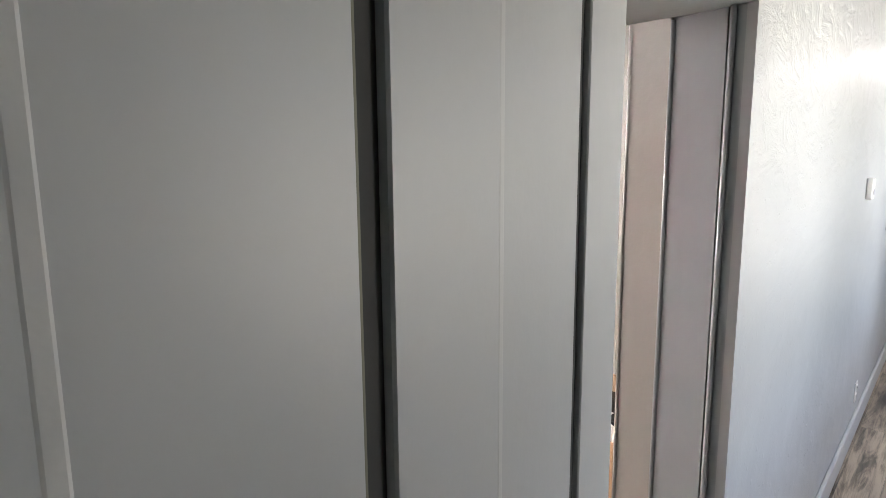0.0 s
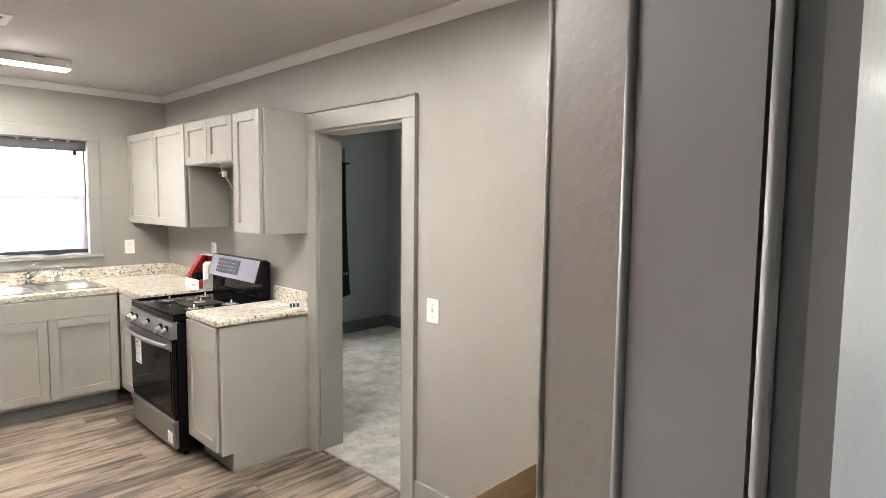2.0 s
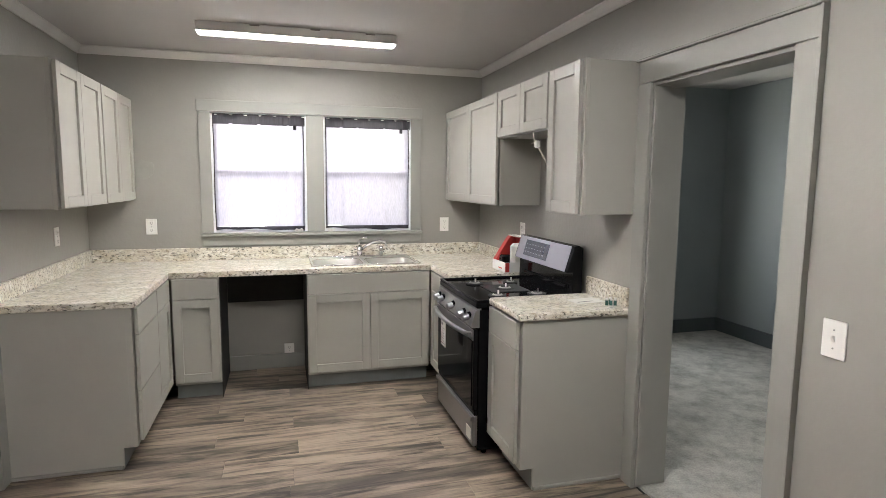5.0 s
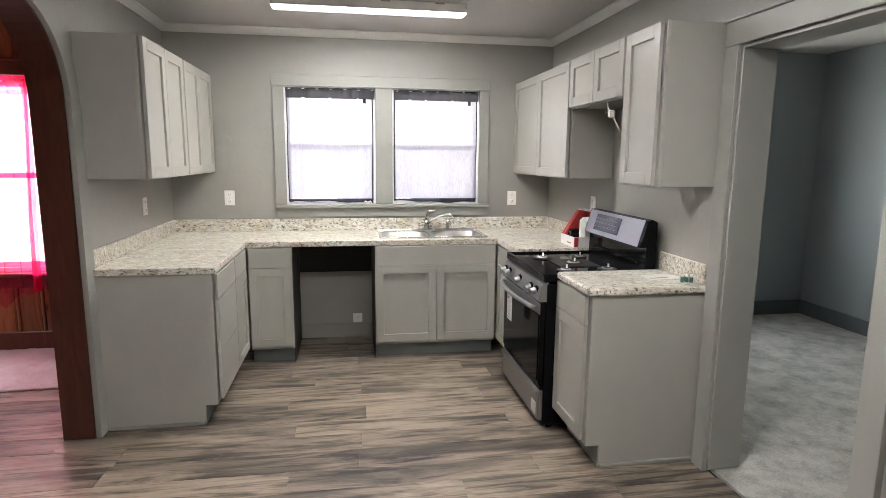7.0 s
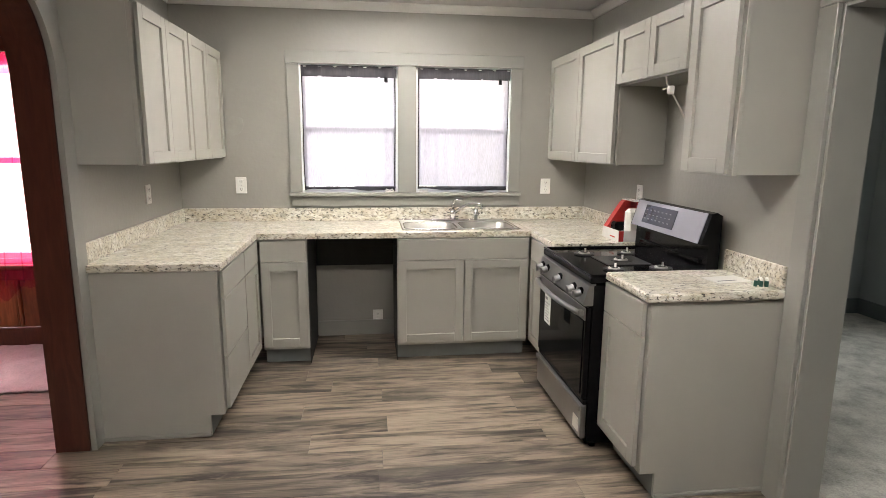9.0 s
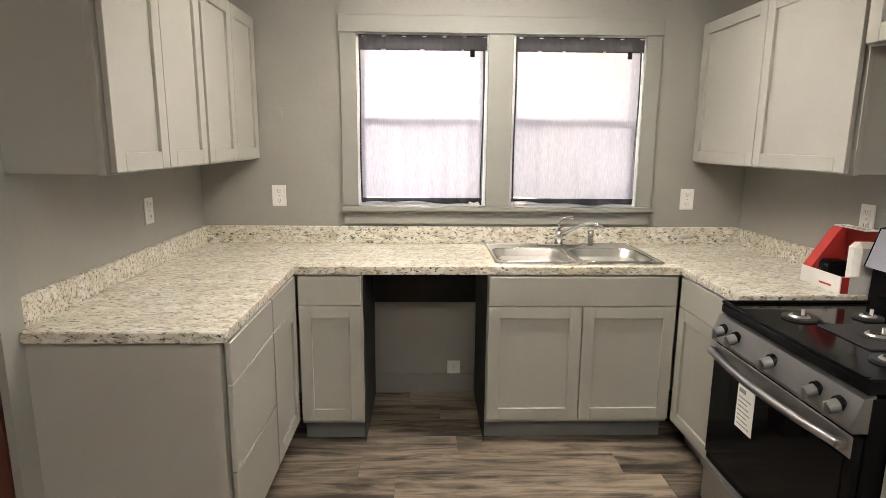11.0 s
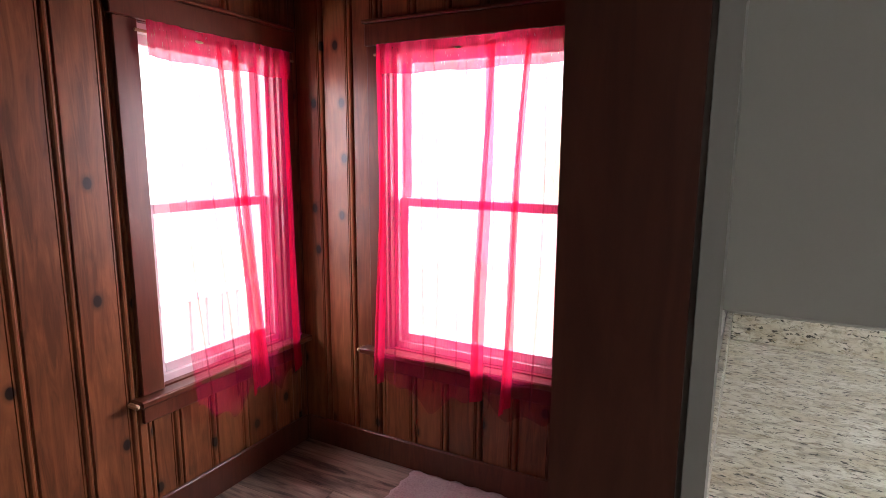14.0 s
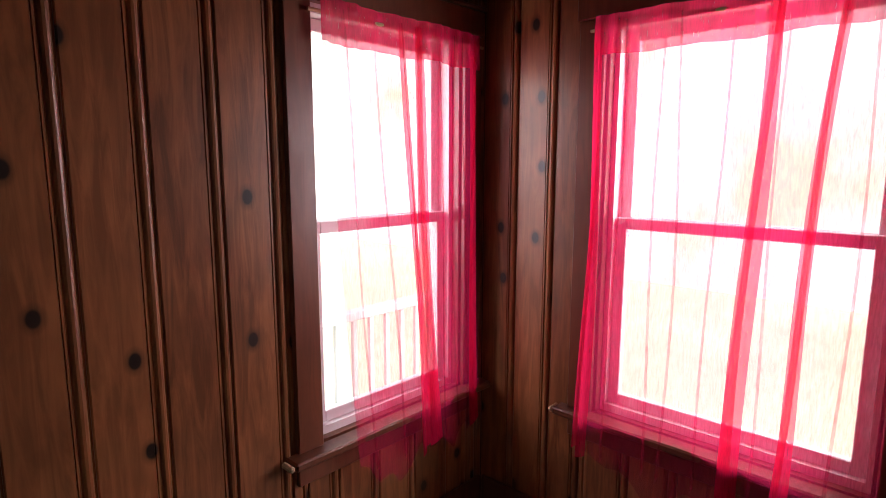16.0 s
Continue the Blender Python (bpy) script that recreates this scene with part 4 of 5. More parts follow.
UZ0, UZ1 = 1.392, 2.135
for k in range(2):
    wall_cabinet(pose(-0.112, 4.205 + 0.76 * k, 0, 0, 0, 90), 0.758, UZ0, UZ1, -0.112 - XL - 0.002,
                 [(0.012, 0.376), (0.380, 0.746)], "grey painted wall unit with two tall shaker doors")
UR = 2.372
wall_cabinet(pose(UR, YB - 0.002, 0, 0, 0, -90), YB - 0.002 - 4.498, UZ0, UZ1, XR - UR - 0.002,
             [(0.02, 0.615), (0.620, 1.215)], "grey painted corner wall unit with two wide doors")
wall_cabinet(pose(UR, 4.496, 0, 0, 0, -90), 0.742, 1.835, UZ1, XR - UR - 0.002,
             [(0.008, 0.369), (0.373, 0.734)], "short grey wall unit over the range")
wall_cabinet(pose(UR, 3.752, 0, 0, 0, -90), 0.345, UZ0, UZ1, XR - UR - 0.002,
             [(0.010, 0.335)], "narrow grey wall unit beside the doorway")

w = thing("hanging_cable", None, "loose pale electrical cable end under the short wall unit", "cable")
part("cable", tube([(2.375, 3.99, 1.834), (2.378, 3.985, 1.80), (2.382, 3.955, 1.765), (2.395, 3.93, 1.725), (2.41, 3.905, 1.68), (2.425, 3.885, 1.635), (2.44, 3.878, 1.60)], 0.0042), M_WIRE, w)
part("connector", box(2.370, 3.935, 1.745, 2.396, 3.968, 1.785, 0.006), M_WHITE, w)
part("bare_end", tube([(2.39, 3.955, 1.765), (2.375, 3.985, 1.775), (2.37, 4.0, 1.77)], 0.004), M_WIRE, w)


# ---- sink and tap ----
def sink():
    o = thing("sink", pose(1.585, 5.42, 0.916), "double-bowl stainless steel sink set in the worktop", "sink")
    w, d, rim = 0.41, 0.265, 0.006
    part("tap_deck", box(-w, 0.160, 0, w, d, rim, 0.003), M_SINK, o)
    part("rim_bead", tube([(-w, -d, rim), (-w, d, rim), (w, d, rim), (w, -d, rim), (-w, -d, rim)], 0.005, 6), M_RIM, o, "bright rolled rim")

    def ring(bm, cx, cy, hx, hy, r, z, n=8):
        out = []
        for qx, qy in ((1, 1), (-1, 1), (-1, -1), (1, -1)):
            for i in range(n):
                a = math.pi / 2 * i / n
                ca, sa = (math.cos(a), math.sin(a)) if qx * qy > 0 else (math.sin(a), math.cos(a))
                out.append(bm.verts.new((cx + qx * (hx - r + r * ca), cy + qy * (hy - r + r * sa), z)))
        return out
    for cx in (-0.205, 0.205):
        bm = bmesh.new()
        cy, hx, hy, depth = -0.0525, 0.182, 0.178, 0.17
        rings = [ring(bm, cx, cy, 0.2049, 0.2125, 0.004, 0.0), ring(bm, cx, cy, 0.2049, 0.2125, 0.004, rim), ring(bm, cx, cy, hx + 0.006, hy + 0.006, 0.085, rim),
                 ring(bm, cx, cy, hx, hy, 0.08, rim - 0.005), ring(bm, cx, cy, hx * 0.96, hy * 0.96, 0.08, -depth * 0.78),
                 ring(bm, cx, cy, hx * 0.90, hy * 0.90, 0.08, -depth * 0.95), ring(bm, cx, cy, hx * 0.78, hy * 0.78, 0.07, -depth), ring(bm, cx, cy, 0.045, 0.045, 0.044, -depth - 0.006)]
        for a, b in zip(rings, rings[1:]):
            k = len(a)
            for i in range(k):
                bm.faces.new((a[i], b[i], b[(i + 1) % k], a[(i + 1) % k]))
        bm.faces.new(rings[-1])
        bmesh.ops.recalc_face_normals(bm, faces=bm.faces[:])
        bowl = part("bowl", bm, M_SINK, o, "", True)
        part("bowl_edge", tube([v for v in edge_loop(cx, cy, hx + 0.003, hy + 0.003, 0.083, rim - 0.001)], 0.0035, 6), M_RIM, bowl, "bright rounded bowl edge", True)
        part("drain", rod((cx, cy, -0.177), (cx, cy, -0.172), 0.042, 20), M_CHROME, bowl)


def edge_loop(cx, cy, hx, hy, r, z, n=8):
    """A closed rounded rectangle as points."""
    pts = []
    for k, (qx, qy) in enumerate(((1, 1), (-1, 1), (-1, -1), (1, -1))):
        for i in range(n):
            a = math.pi / 2 * (k + i / (n - 1))
            pts.append((cx + qx * (hx - r) + r * math.cos(a), cy + qy * (hy - r) + r * math.sin(a), z))
    return pts + pts[:1]


sink()


def tap():
    o = thing("kitchen_tap", pose(1.585, 5.625, 0.924), "chrome single-lever kitchen tap with side sprayer", "tap")
    part("deck_plate", box(-0.125, -0.028, 0, 0.125, 0.028, 0.012, 0.005), M_CHROME, o)
    part("body", rod((0, 0, 0.012), (0, 0, 0.085), 0.024, 16, r2=0.020), M_CHROME, o, "", True)
    part("spout", tube([(0, -0.01, 0.05), (0.05, -0.05, 0.095), (0.10, -0.09, 0.128), (0.15, -0.13, 0.142), (0.19, -0.16, 0.135), (0.20, -0.168, 0.105)], 0.011, 10), M_CHROME, o, "", True)
    part("lever", tube([(0, 0, 0.085), (0.0, 0.005, 0.125), (0.02, 0.0, 0.155), (0.07, -0.02, 0.160)], 0.010, 8), M_CHROME, o, "", True)
    part("sprayer", rod((0.18, 0, 0.0), (0.18, 0, 0.085), 0.014, 12, r2=0.019), M_CHROME, o, "side sprayer", True)


tap()


# ---- range ----
def gas_range():
    o = thing("gas_range", pose(1.978, 4.586, 0, 0, 0, -90), "black and stainless gas range still in shipping tape", "range")
    w, d = 0.758, 0.655
    part("body", box(0, 0.03, 0.03, w, d, 0.845, 0.003), M_BLACK, o)
    part("drawer", box(0.004, 0.0, 0.055, w - 0.004, 0.029, 0.235, 0.006), M_STEEL, o, "stainless storage drawer")
    part("drawer_lip", box(0.004, -0.012, 0.205, w - 0.004, -0.0005, 0.232, 0.004), M_STEEL, o)
    part("drawer_trim", box(0.004, 0.008, 0.236, w - 0.004, 0.029, 0.262, 0.003), M_BLACK, o)
    dr = part("oven_door", box(0.004, 0.0, 0.265, w - 0.004, 0.029, 0.735, 0.006), M_BLACK, o)
    part("door_glass", box(0.03, -0.004, 0.285, w - 0.03, -0.0005, 0.665, 0.002), M_OVENGLASS, dr, "black oven glass")
    part("door_strip", box(0.006, -0.006, 0.67, w - 0.006, -0.0005, 0.734, 0.003), M_STEEL, dr, "stainless strip")
    n = 16
    bow = [(0.03 + (w - 0.06) * i / n, -0.028 - 0.03 * math.sin(math.pi * i / n), 0.705) for i in range(n + 1)]
    part("handle", tube(bow, 0.014, 10), M_STEEL, dr, "bowed stainless handle", True)
    for x in (0.03, w - 0.03):
        part("handle_mount", box(x - 0.012, -0.034, 0.69, x + 0.012, -0.006, 0.72, 0.004), M_STEEL, dr)
    cp = part("control_panel", prism([(-0.012, 0.745), (-0.020, 0.760), (0.008, 0.842), (0.04, 0.852), (0.04, 0.745)], "x", 0.002, w - 0.002), M_STEEL, o, "sloped stainless control panel")
    for x in (0.07, 0.16, 0.38, 0.595, 0.69):
        k = part("knob", rod((x, -0.010, 0.798), (x, -0.042, 0.788), 0.019, 16, r2=0.018), M_STEEL, cp)
        part("knob_ring", rod((x, 0.002, 0.802), (x, -0.012, 0.798), 0.024, 16), M_BLACK, cp)
        part("knob_grip", box(x - 0.005, -0.052, 0.768, x + 0.005, -0.038, 0.808, 0.002), M_STEEL, cp)
    top = part("cooktop", box(0.0, 0.012, 0.8525, w, d - 0.06, 0.888, 0.006), M_BLACK, o, "black enamel cooktop")
    for x, y, r in ((0.20, 0.19, 0.040), (0.20, 0.44, 0.032), (0.40, 0.32, 0.045), (0.61, 0.19, 0.036), (0.61, 0.44, 0.040)):
        part("burner", rod((x, y, 0.888), (x, y, 0.896), r + 0.016, 24), M_IRON, o, "black burner bowl")
        part("burner_ring", rod((x, y, 0.896), (x, y, 0.902), r * 0.86, 24, r2=r * 0.72), M_SINK, o, "bare aluminium burner head")
        part("burner_cap", rod((x, y, 0.902), (x, y, 0.905), r * 0.55, 20), M_IRON, o)
        part("burner_spark", rod((x + 0.4 * r, y, 0.896), (x + 0.4 * r, y, 0.925), 0.0055, 8), M_WHITE, o, "white spark igniter")
    for xa, ya, xb, yb in ((0.0, 0.012, 0.016, d - 0.06), (w - 0.016, 0.012, w, d - 0.06), (0.016, 0.012, w - 0.016, 0.03)):
        part("cooktop_lip", box(xa, ya, 0.8885, xb, yb, 0.899, 0.003), M_BLACK, o)
    part("burner_plate", box(0.28, 0.20, 0.8882, 0.52, 0.44, 0.8935, 0.002), M_IRON, o, "oval centre burner plate")
    # back guard
    part("back_riser", prism([(d - 0.065, 0.8455), (d - 0.06, 1.04), (d - 0.001, 1.04), (d - 0.001, 0.8455)], "x", 0.0, w), M_BLACK, o)
    part("vent_ridge", box(0.06, d - 0.078, 0.93, w - 0.06, d - 0.064, 0.955, 0.004), M_BLACK, o)
    bg = part("back_guard", prism([(d - 0.10, 1.035), (d - 0.055, 1.185), (d - 0.03, 1.190), (d - 0.001, 1.175), (d - 0.001, 1.035)], "x", 0.0, w), M_BLACK, o)
    part("control_face", prism([(d - 0.103, 1.037), (d - 0.060, 1.183), (d - 0.056, 1.183), (d - 0.0985, 1.037)], "x", 0.012, w - 0.03), M_PANEL, bg, "brushed metal control face")
    part("display", prism([(d - 0.0985, 1.065), (d - 0.0690, 1.165), (d - 0.0645, 1.165), (d - 0.094, 1.065)], "x", 0.13, 0.47), M_LCD, bg, "dark blue display")
    for i in range(7):
        for j in range(3):
            k = 0.22 + 0.25 * j
            y, z = d - 0.0985 + 0.0295 * k - 0.0012, 1.065 + 0.10 * k
            part("key_mark", box(0.148 + 0.043 * i, y, z, 0.163 + 0.043 * i, y + 0.004, z + 0.004), M_INK, bg)
    # shipping tape and tag
    part("shipping_tape", box(w - 0.07, -0.0165, 0.10, w + 0.001, -0.0125, 0.17, 0.001), M_WHITE, o, "strip of white shipping tape")
    tag = part("energy_tag", box(0.30, -0.0625, 0.535, 0.40, -0.0605, 0.69, 0.0005), M_PAPER, o, "white paper tag hung from the handle")
    for i in range(7):
        part("print_line", box(0.31, -0.0632, 0.55 + 0.016 * i, 0.385 - 0.01 * (i % 3), -0.0626, 0.554 + 0.016 * i), M_INK, tag)
    part("print_block", box(0.31, -0.0632, 0.665, 0.35, -0.0626, 0.680), M_INK, tag)
    for x in (0.04, w - 0.04):
        for y in (0.08, d - 0.06):
            part("foot", rod((x, y, 0), (x, y, 0.03), 0.016, 10), M_BLACK, o)


gas_range()


# ---- small things on the worktops ----
def accessory_box():
    o = thing("open_carton", pose(2.47, 4.605, 0.917), "red and white cardboard carton lying open with packed parts", "box")
    t, w = 0.004, 0.24
    side = [(0.0, 0.0), (0.0, 0.07), (0.10, 0.225), (0.115, 0.24), (0.175, 0.24), (0.175, 0.0)]
    band = [(0.0, 0.07), (0.10, 0.225), (0.115, 0.24), (0.15, 0.24), (0.13, 0.215), (0.035, 0.07)]
    part("side", prism(side, "y", w - t, w), M_RED, o, "red slanted side")
    part("side", box(0, 0, 0, 0.175, t, 0.07), M_PAPER, o, "low white side")
    part("side_band", prism(band, "y", w - 0.055, w - t - 0.001), M_RED, o, "red slanted flap")
    part("side_stripe", box(0.0, -0.0012, 0.002, 0.03, -0.0003, 0.068), M_RED, o, "red printed corner")
    part("front", box(-t, 0, 0, -0.0005, w, 0.07), M_PAPER, o, "low white front")
    part("print_mark", box(-t - 0.001, 0.05, 0.02, -t - 0.0003, 0.12, 0.028), M_RED, o)
    part("rear", box(0.1755, 0, 0, 0.1755 + t, w, 0.24), M_RED, o)
    part("bottom", box(0, t, 0, 0.175, w - t, t), M_PAPER, o)
    part("lid", box(0.115, 0.06, 0.2405, 0.178, w, 0.2445), M_PAPER, o, "white lid with print")
    part("print_line", box(0.125, 0.08, 0.2446, 0.135, 0.22, 0.2452), M_INK, o)
    part("print_line", box(0.15, 0.08, 0.2446, 0.155, 0.19, 0.2452), M_INK, o)
    part("packing", box(0.02, 0.10, t, 0.11, 0.18, 0.11, 0.012), M_BLACK, o, "black parts in the carton")
    part("foam_block", box(0.06, 0.015, t, 0.165, 0.085, 0.20, 0.02), M_FOAM, o, "white foam block")


accessory_box()

o = thing("leaflet", pose(2.53, 3.605, 0.917, 0, 0, 8), "white folded paper leaflet on the worktop", "paper")
part("sheet", box(-0.09, -0.06, 0, 0.09, 0.06, 0.003, 0.001), M_PAPER, o)
part("print_line", box(-0.07, -0.03, 0.0031, 0.03, -0.02, 0.0036), M_INK, o)


def small_bottle(x, y):
    o = thing("small_bottle", pose(x, y, 0.917), "tiny teal capped vial standing on the worktop", "bottle", "vials on the worktop")
    part("glass", rod((0, 0, 0), (0, 0, 0.026), 0.008, 10), M_TEAL, o)
    part("cap", rod((0, 0, 0.026), (0, 0, 0.036), 0.0065, 10), M_WHITE, o)


for x, y in ((2.585, 3.485), (2.605, 3.478), (2.625, 3.470), (2.638, 3.490), (2.615, 3.50)):
    small_bottle(x, y)


# ---- switches and outlets ----
def outlet(m, label="white duplex wall outlet", w=0.078, h=0.12):
    """A wall plate; local x along the wall, local -y into the room."""
    o = thing("wall_outlet", m, label, "outlet", "wall outlets")
    part("plate", box(-w / 2, -0.007, -h / 2, w / 2, -0.001, h / 2, 0.002), M_WHITE, o)
    for z in (-0.028, 0.028):
        s = part("socket", box(-0.017, -0.010, z - 0.017, 0.017, -0.0071, z + 0.017, 0.003), M_WHITE, o)
        for x in (-0.007, 0.006):
            part("slot", box(x, -0.0108, z - 0.004, x + 0.002, -0.0101, z + 0.008), M_DARKSLOT, s)
        part("slot", box(-0.002, -0.0108, z - 0.012, 0.002, -0.0101, z - 0.008), M_DARKSLOT, s)
    part("screw", rod((0, -0.0085, 0), (0, -0.0070, 0), 0.003, 8), M_STEEL, o)


outlet(pose(0.010, YB, 1.186))
outlet(pose(2.340, YB, 1.178))
outlet(pose(1.007, YB, 0.14), "white duplex outlet low in the appliance gap")
outlet(pose(XL, 5.085, 1.176, 0, 0, 90))
outlet(pose(XR, 4.77, 1.195, 0, 0, -90))
outlet(pose(3.85, HY, 0.28), "white outlet low on the hall wall")
outlet(pose(5.38, 4.95, 0.40, 0, 0, -90), "white outlet on the bedroom wall")


def light_switch(m):
    o = thing("light_switch", m, "white toggle light switch plate", "switch")
    part("plate", box(-0.042, -0.007, -0.062, 0.042, -0.001, 0.062, 0.002), M_WHITE, o)
    part("toggle", prism([(-0.0071, -0.010), (-0.0071, 0.012), (-0.018, 0.014), (-0.018, 0.008)], "x", -0.005, 0.005), M_WHITE, o)
    for z in (-0.03, 0.03):
        part("screw", rod((0, -0.0085, z), (0, -0.0070, z), 0.003, 8), M_STEEL, o)


light_switch(pose(XR, 2.285, 1.055, 0, 0, -90))


def wall_patch():
    """Filler patch left on the kitchen wall."""
    bm = bmesh.new()
    pts = []
    for i in range(20):
        a = 2 * math.pi * i / 20
        r = 1 + 0.12 * math.sin(3 * a + 1)
        pts.append((-0.022 + 0.062 * r * math.copysign(abs(math.cos(a)) ** 0.6, math.cos(a)), 1.622 + 0.07 * r * math.copysign(abs(math.sin(a)) ** 0.6, math.sin(a))))
    solid("wall_patch", prism(pts, "y", YB - 0.004, YB - 0.0005), M_STAIN, "darker filler patch on the painted wall", "patch", "structure")


wall_patch()


# ---- hall ----
def plank_door():
    """Board door folded back against the hall wall, a little off it."""
    o = thing("plank_door", pose(0.500, 0.338, 0.008, 0, 0, 12.2), "pale grey painted board door standing open", "door")
    part("backing", box(-0.868, 0.010, 0.002, -0.002, 0.034, 1.983), M_DOORP, o)
    xs = [0.0, -0.158, -0.192, -0.536, -0.564, -0.87]
    for a, b in zip(xs[::2], xs[1::2]):
        part("board", box(b, 0, 0.0, a, 0.0098, 1.985, 0.002), M_DOORP, o)
    # groove floors are near-black: the shade of a deep gap is in their colour
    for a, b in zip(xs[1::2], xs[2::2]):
        part("groove", box(b + 0.0005, 0.0075, 0.002, a - 0.0005, 0.0098, 1.983), M_GAP, o, "near-black strip that gives the recess between boards its shade")
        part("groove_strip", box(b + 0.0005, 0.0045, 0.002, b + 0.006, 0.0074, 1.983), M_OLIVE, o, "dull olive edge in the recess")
    for x in (-0.389, -0.714):
        part("seam_bead", prism([(x - 0.006, 0.0005), (x - 0.003, -0.0004), (x + 0.003, -0.0004), (x + 0.006, 0.0005)], "z", 0.004, 1.98), M_SEAM, o, "pale filled seam")
    for z in (0.25, 1.0, 1.75):
        part("hinge", rod((0.004, 0.04, z - 0.045), (0.004, 0.04, z + 0.045), 0.006, 8), M_STEEL, o)


plank_door()


def breaker_panel():
    o = thing("breaker_panel", pose(4.86, HY, 1.60), "grey steel electrical breaker panel on the hall wall", "electrical panel")
    part("cover", box(-0.20, -0.018, -0.42, 0.20, -0.001, 0.42, 0.004), M_PANEL, o)
    part("door", box(-0.15, -0.026, -0.34, 0.15, -0.0185, 0.34, 0.004), M_PANEL, o)
    part("latch", box(-0.14, -0.034, -0.02, -0.12, -0.0265, 0.02, 0.002), M_STEEL, o)


breaker_panel()
o = thing("thermostat", pose(3.45, HY, 1.51), "small beige thermostat on the hall wall", "thermostat")
part("case", box(-0.045, -0.03, -0.055, 0.045, -0.001, 0.055, 0.005), M_WHITE, o)
part("dial", box(-0.02, -0.033, -0.03, 0.02, -0.0305, 0.0, 0.002), M_PANEL, o)


def cardboard_box():
    o = thing("cardboard_box", pose(2.29, 1.24, 0), "open brown cardboard box with foam and packing on the floor", "box")
    hx, hy, h, t = 0.34, 0.27, 0.50, 0.006
    part("bottom", box(-hx, -hy, 0, hx, hy, t), M_CARD, o)
    part("side", box(-hx, -hy, t, hx, -hy + t, h), M_CARD, o)
    part("side", box(-hx, hy - t, t, hx, hy, h), M_CARD, o)
    part("side", box(-hx, -hy + t, t, -hx + t, hy - t, h - 0.03), M_CARD, o)
    part("side", box(hx - t, -hy + t, t, hx, hy - t, h), M_CARD, o)
    part("flap", prism([(hy - t, h), (hy, h), (hy + 0.03, h + 0.07), (hy + 0.024, h + 0.072)], "x", -hx, hx), M_CARD, o)
    part("foam_sheet", prism([(-0.2, 0.36), (0.24, 0.50), (0.24, 0.52), (-0.2, 0.39)], "x", -0.30, 0.02), M_FOAM, o, "white foam sheet")
    part("packing", box(-0.1, -0.22, t, 0.30, 0.10, 0.43, 0.03), M_BLACK, o, "dark plastic packing")
    part("tape", box(-hx - 0.001, -0.03, 0.05, -hx - 0.0003, 0.03, h - 0.031), M_CARD, o)


cardboard_box()


# ---- pine room ----
def rug():
    bm = bmesh.new()
    nx, ny = 40, 30
    grid = [[bm.verts.new((-1.77 + 1.15 * i / nx + 0.008 * math.sin(2.1 * j), 4.81 + 0.88 * j / ny + 0.008 * math.sin(1.7 * i) + 0.03 * i / nx,
                           0.012 + 0.0025 * math.sin(i * 0.9) * math.sin(j * 0.7))) for i in range(nx + 1)] for j in range(ny + 1)]
    for j in range(ny):
        for i in range(nx):
            bm.faces.new((grid[j][i], grid[j][i + 1], grid[j + 1][i + 1], grid[j + 1][i]))
    res = bmesh.ops.extrude_face_region(bm, geom=bm.faces[:])
    for v in [g for g in res["geom"] if isinstance(g, bmesh.types.BMVert)]:
        v.co.z = 0.001
    bmesh.ops.recalc_face_normals(bm, faces=bm.faces[:])
    solid("rug", bm, M_RUG, "pale worn pinkish carpet remnant on the plank floor", "rug", "", "", True)


rug()


# ---- pieces: floor planks and pine boards ----
def plank_mesh(name, w, d, h, mat, chamfer=0.0015):
    """A flat board with a chamfered top, centred on its base's corner."""
    bm = bmesh.new()
    lo = [bm.verts.new(p) for p in ((0, 0, 0), (w, 0, 0), (w, d, 0), (0, d, 0))]
    mi = [bm.verts.new(p) for p in ((0, 0, h - chamfer), (w, 0, h - chamfer), (w, d, h - chamfer), (0, d, h - chamfer))]
    c = chamfer
    hi = [bm.verts.new(p) for p in ((c, c, h), (w - c, c, h), (w - c, d - c, h), (c, d - c, h))]
    for a, b in ((lo, mi), (mi, hi)):
        for k in range(4):
            bm.faces.new((a[k], a[(k + 1) % 4], b[(k + 1) % 4], b[k]))
    bm.faces.new(hi)
    bm.faces.new(lo[::-1])
    return mesh_of(bm, name, mat)


def lay_planks(parent, x0, x1, y0, y1, rng, width=0.178, length=1.22):
    meshes = {}
    y = y1
    while y > y0 + 0.01:
        d = min(width, y - y0)
        x = x0 - rng.uniform(0.1, 1.1)
        while x < x1 - 0.01:
            a, b = max(x, x0), min(x + length, x1)
            if b - a > 0.03:
                key = (round(b - a, 3), round(d, 3))
                if key not in meshes:
                    meshes[key] = plank_mesh("plank", b - a - 0.001, d - 0.001, 0.006, M_FLOOR)
                p = new("plank", meshes[key])
                p.location = (a, y - d, -0.006)
                p.parent = parent
            x += length
        y -= d


rng = random.Random(7)
floor = thing("floor", None, "grey-brown oak-look vinyl planks", "floor", "", "structure")
lay_planks(floor, WX, XR + 0.03, YF, YB, rng)
lay_planks(floor, -1.6, 6.9, -0.9, YF, rng)


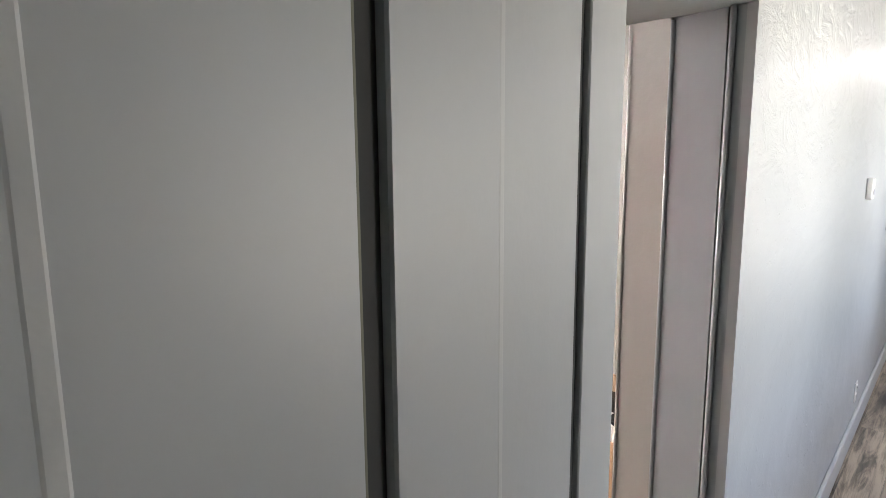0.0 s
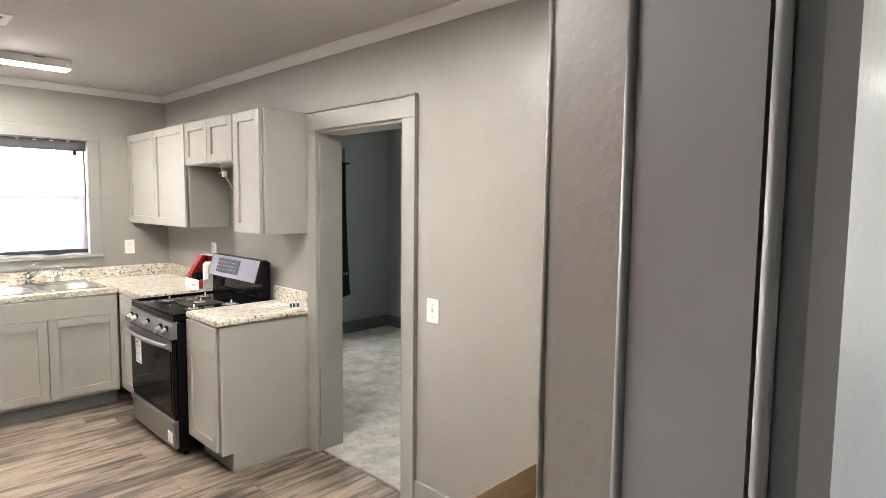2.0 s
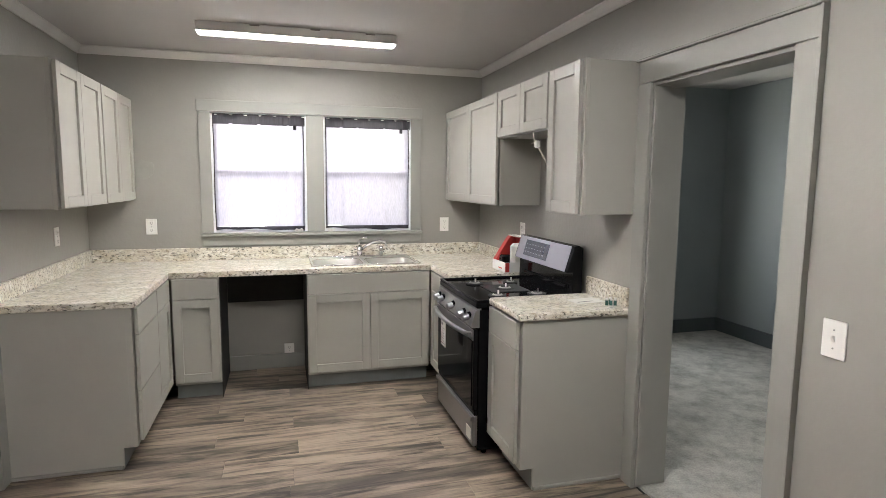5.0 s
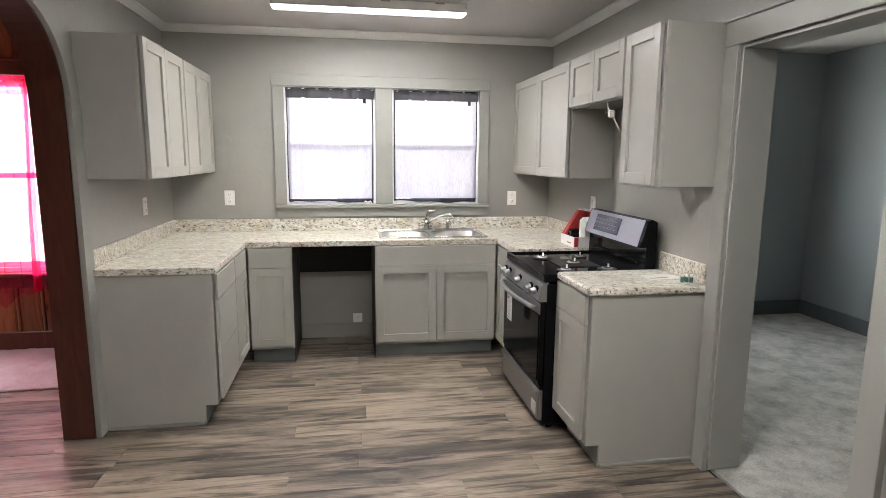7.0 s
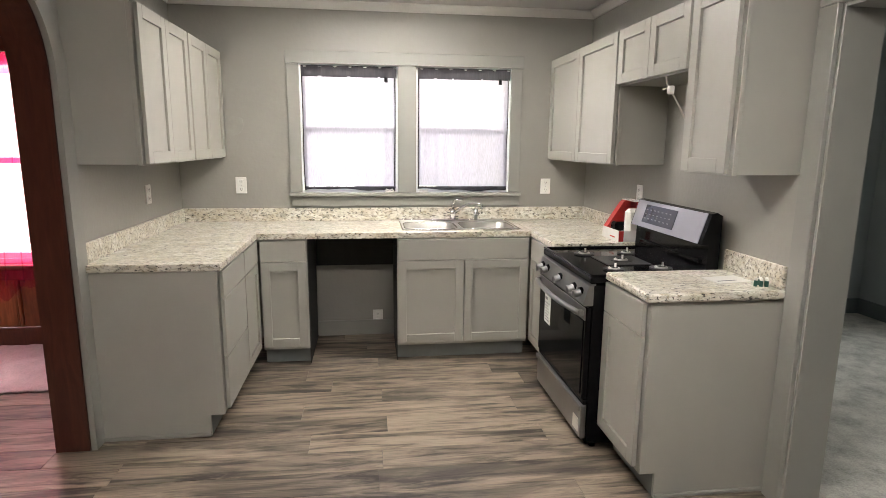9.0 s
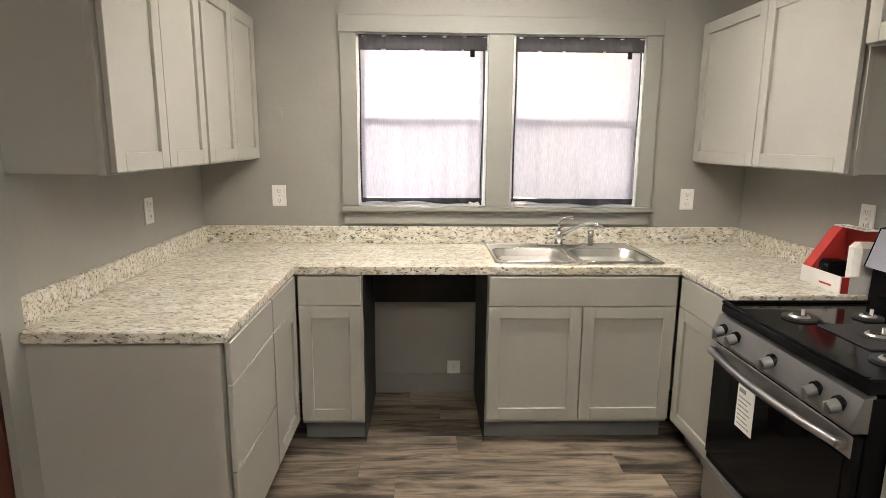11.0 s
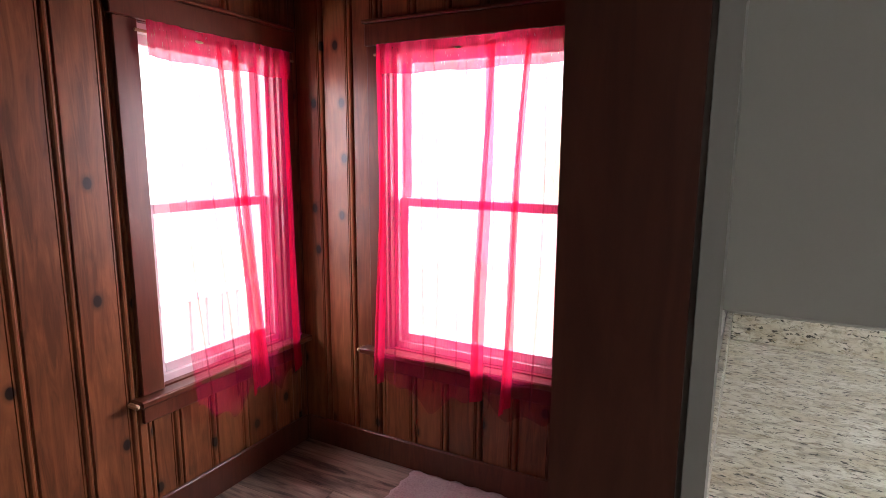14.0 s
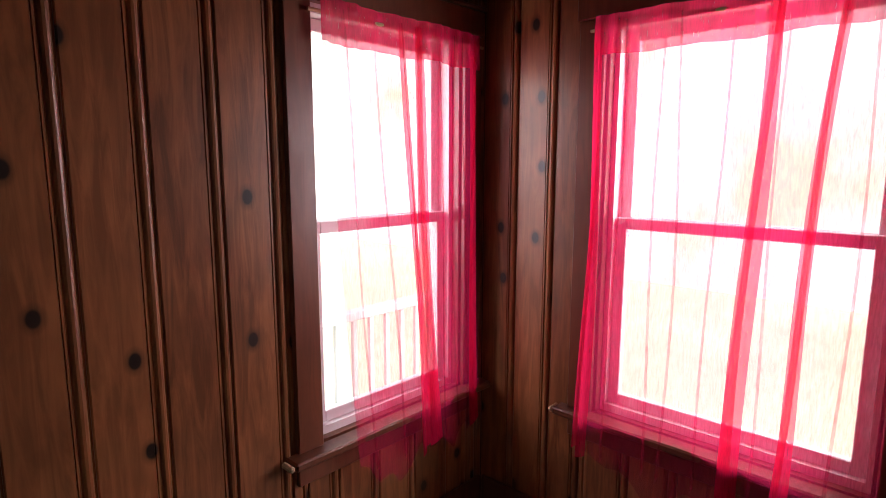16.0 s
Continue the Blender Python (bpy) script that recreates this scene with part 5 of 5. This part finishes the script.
def pine_board_mesh(w, h):
    """Tongue-and-groove board, w wide and h high, with a bead along one edge; front faces local -y."""
    prof = [(0.0, 0.0), (0.0, -0.006), (0.004, -0.010), (w - 0.030, -0.010), (w - 0.026, -0.005), (w - 0.022, -0.005),
            (w - 0.018, -0.010), (w - 0.010, -0.011), (w - 0.004, -0.008), (w - 0.003, -0.002), (w - 0.0005, -0.002), (w - 0.0005, 0.0)]
    if w > 0.09:
        prof = [(0.0, 0.0), (0.0, -0.006), (0.004, -0.010), (w - 0.047, -0.010), (w - 0.045, -0.005), (w - 0.043, -0.010), (w - 0.038, -0.010), (w - 0.036, -0.004),
                (w - 0.033, -0.004), (w - 0.030, -0.011), (w - 0.025, -0.015), (w - 0.018, -0.0165), (w - 0.012, -0.014), (w - 0.008, -0.009), (w - 0.006, -0.002), (w - 0.0005, -0.002), (w - 0.0005, 0.0)]
    return mesh_of(prism(prof, "z", 0, h), "board", M_PINE)


def board_wall(parent, m, x0, x1, hole, pitch=0.18):
    """Boards side by side along local x, round a window hole (xa, xb, za, zb)."""
    xs = [x0 + pitch * k for k in range(int((x1 - x0) / pitch) + 1)] + [x1]
    if hole:
        xs = sorted(xs + [hole[0] - 0.05, hole[1] + 0.05])
    for x, b in zip(xs, xs[1:]):
        if b - x < 0.045:
            b = x + 0.045 if b - x > 0.004 else x
        if b == x:
            continue
        spans = [(0.0, ZC)]
        if hole and hole[0] - 0.05 < (x + b) / 2 < hole[1] + 0.05:
            spans = [(0.0, hole[2] - 0.05), (hole[3] + 0.05, ZC)]
        for za, zb in spans:
            key = (round(b - x, 3), round(zb - za, 3))
            if key not in BOARDS:
                BOARDS[key] = pine_board_mesh(*key)
            o = new("board", BOARDS[key])
            o.parent = parent
            o.matrix_local = m @ pose(x, 0, za)


BOARDS = {}
pine = thing("wall_pine_boarding", None, "varnished knotty pine tongue-and-groove boarding", "wall", "", "structure")
board_wall(pine, pose(0, YB + 0.0115, 0), WX, AX, PW_N)
board_wall(pine, pose(WX - 0.0115, 0, 0, 0, 0, 90), 1.505, YB, PW_W, 0.19)
board_wall(pine, pose(AX + 0.0125, 0, 0, 0, 0, -90), -YB, -(ARCH_B + 0.12), None)
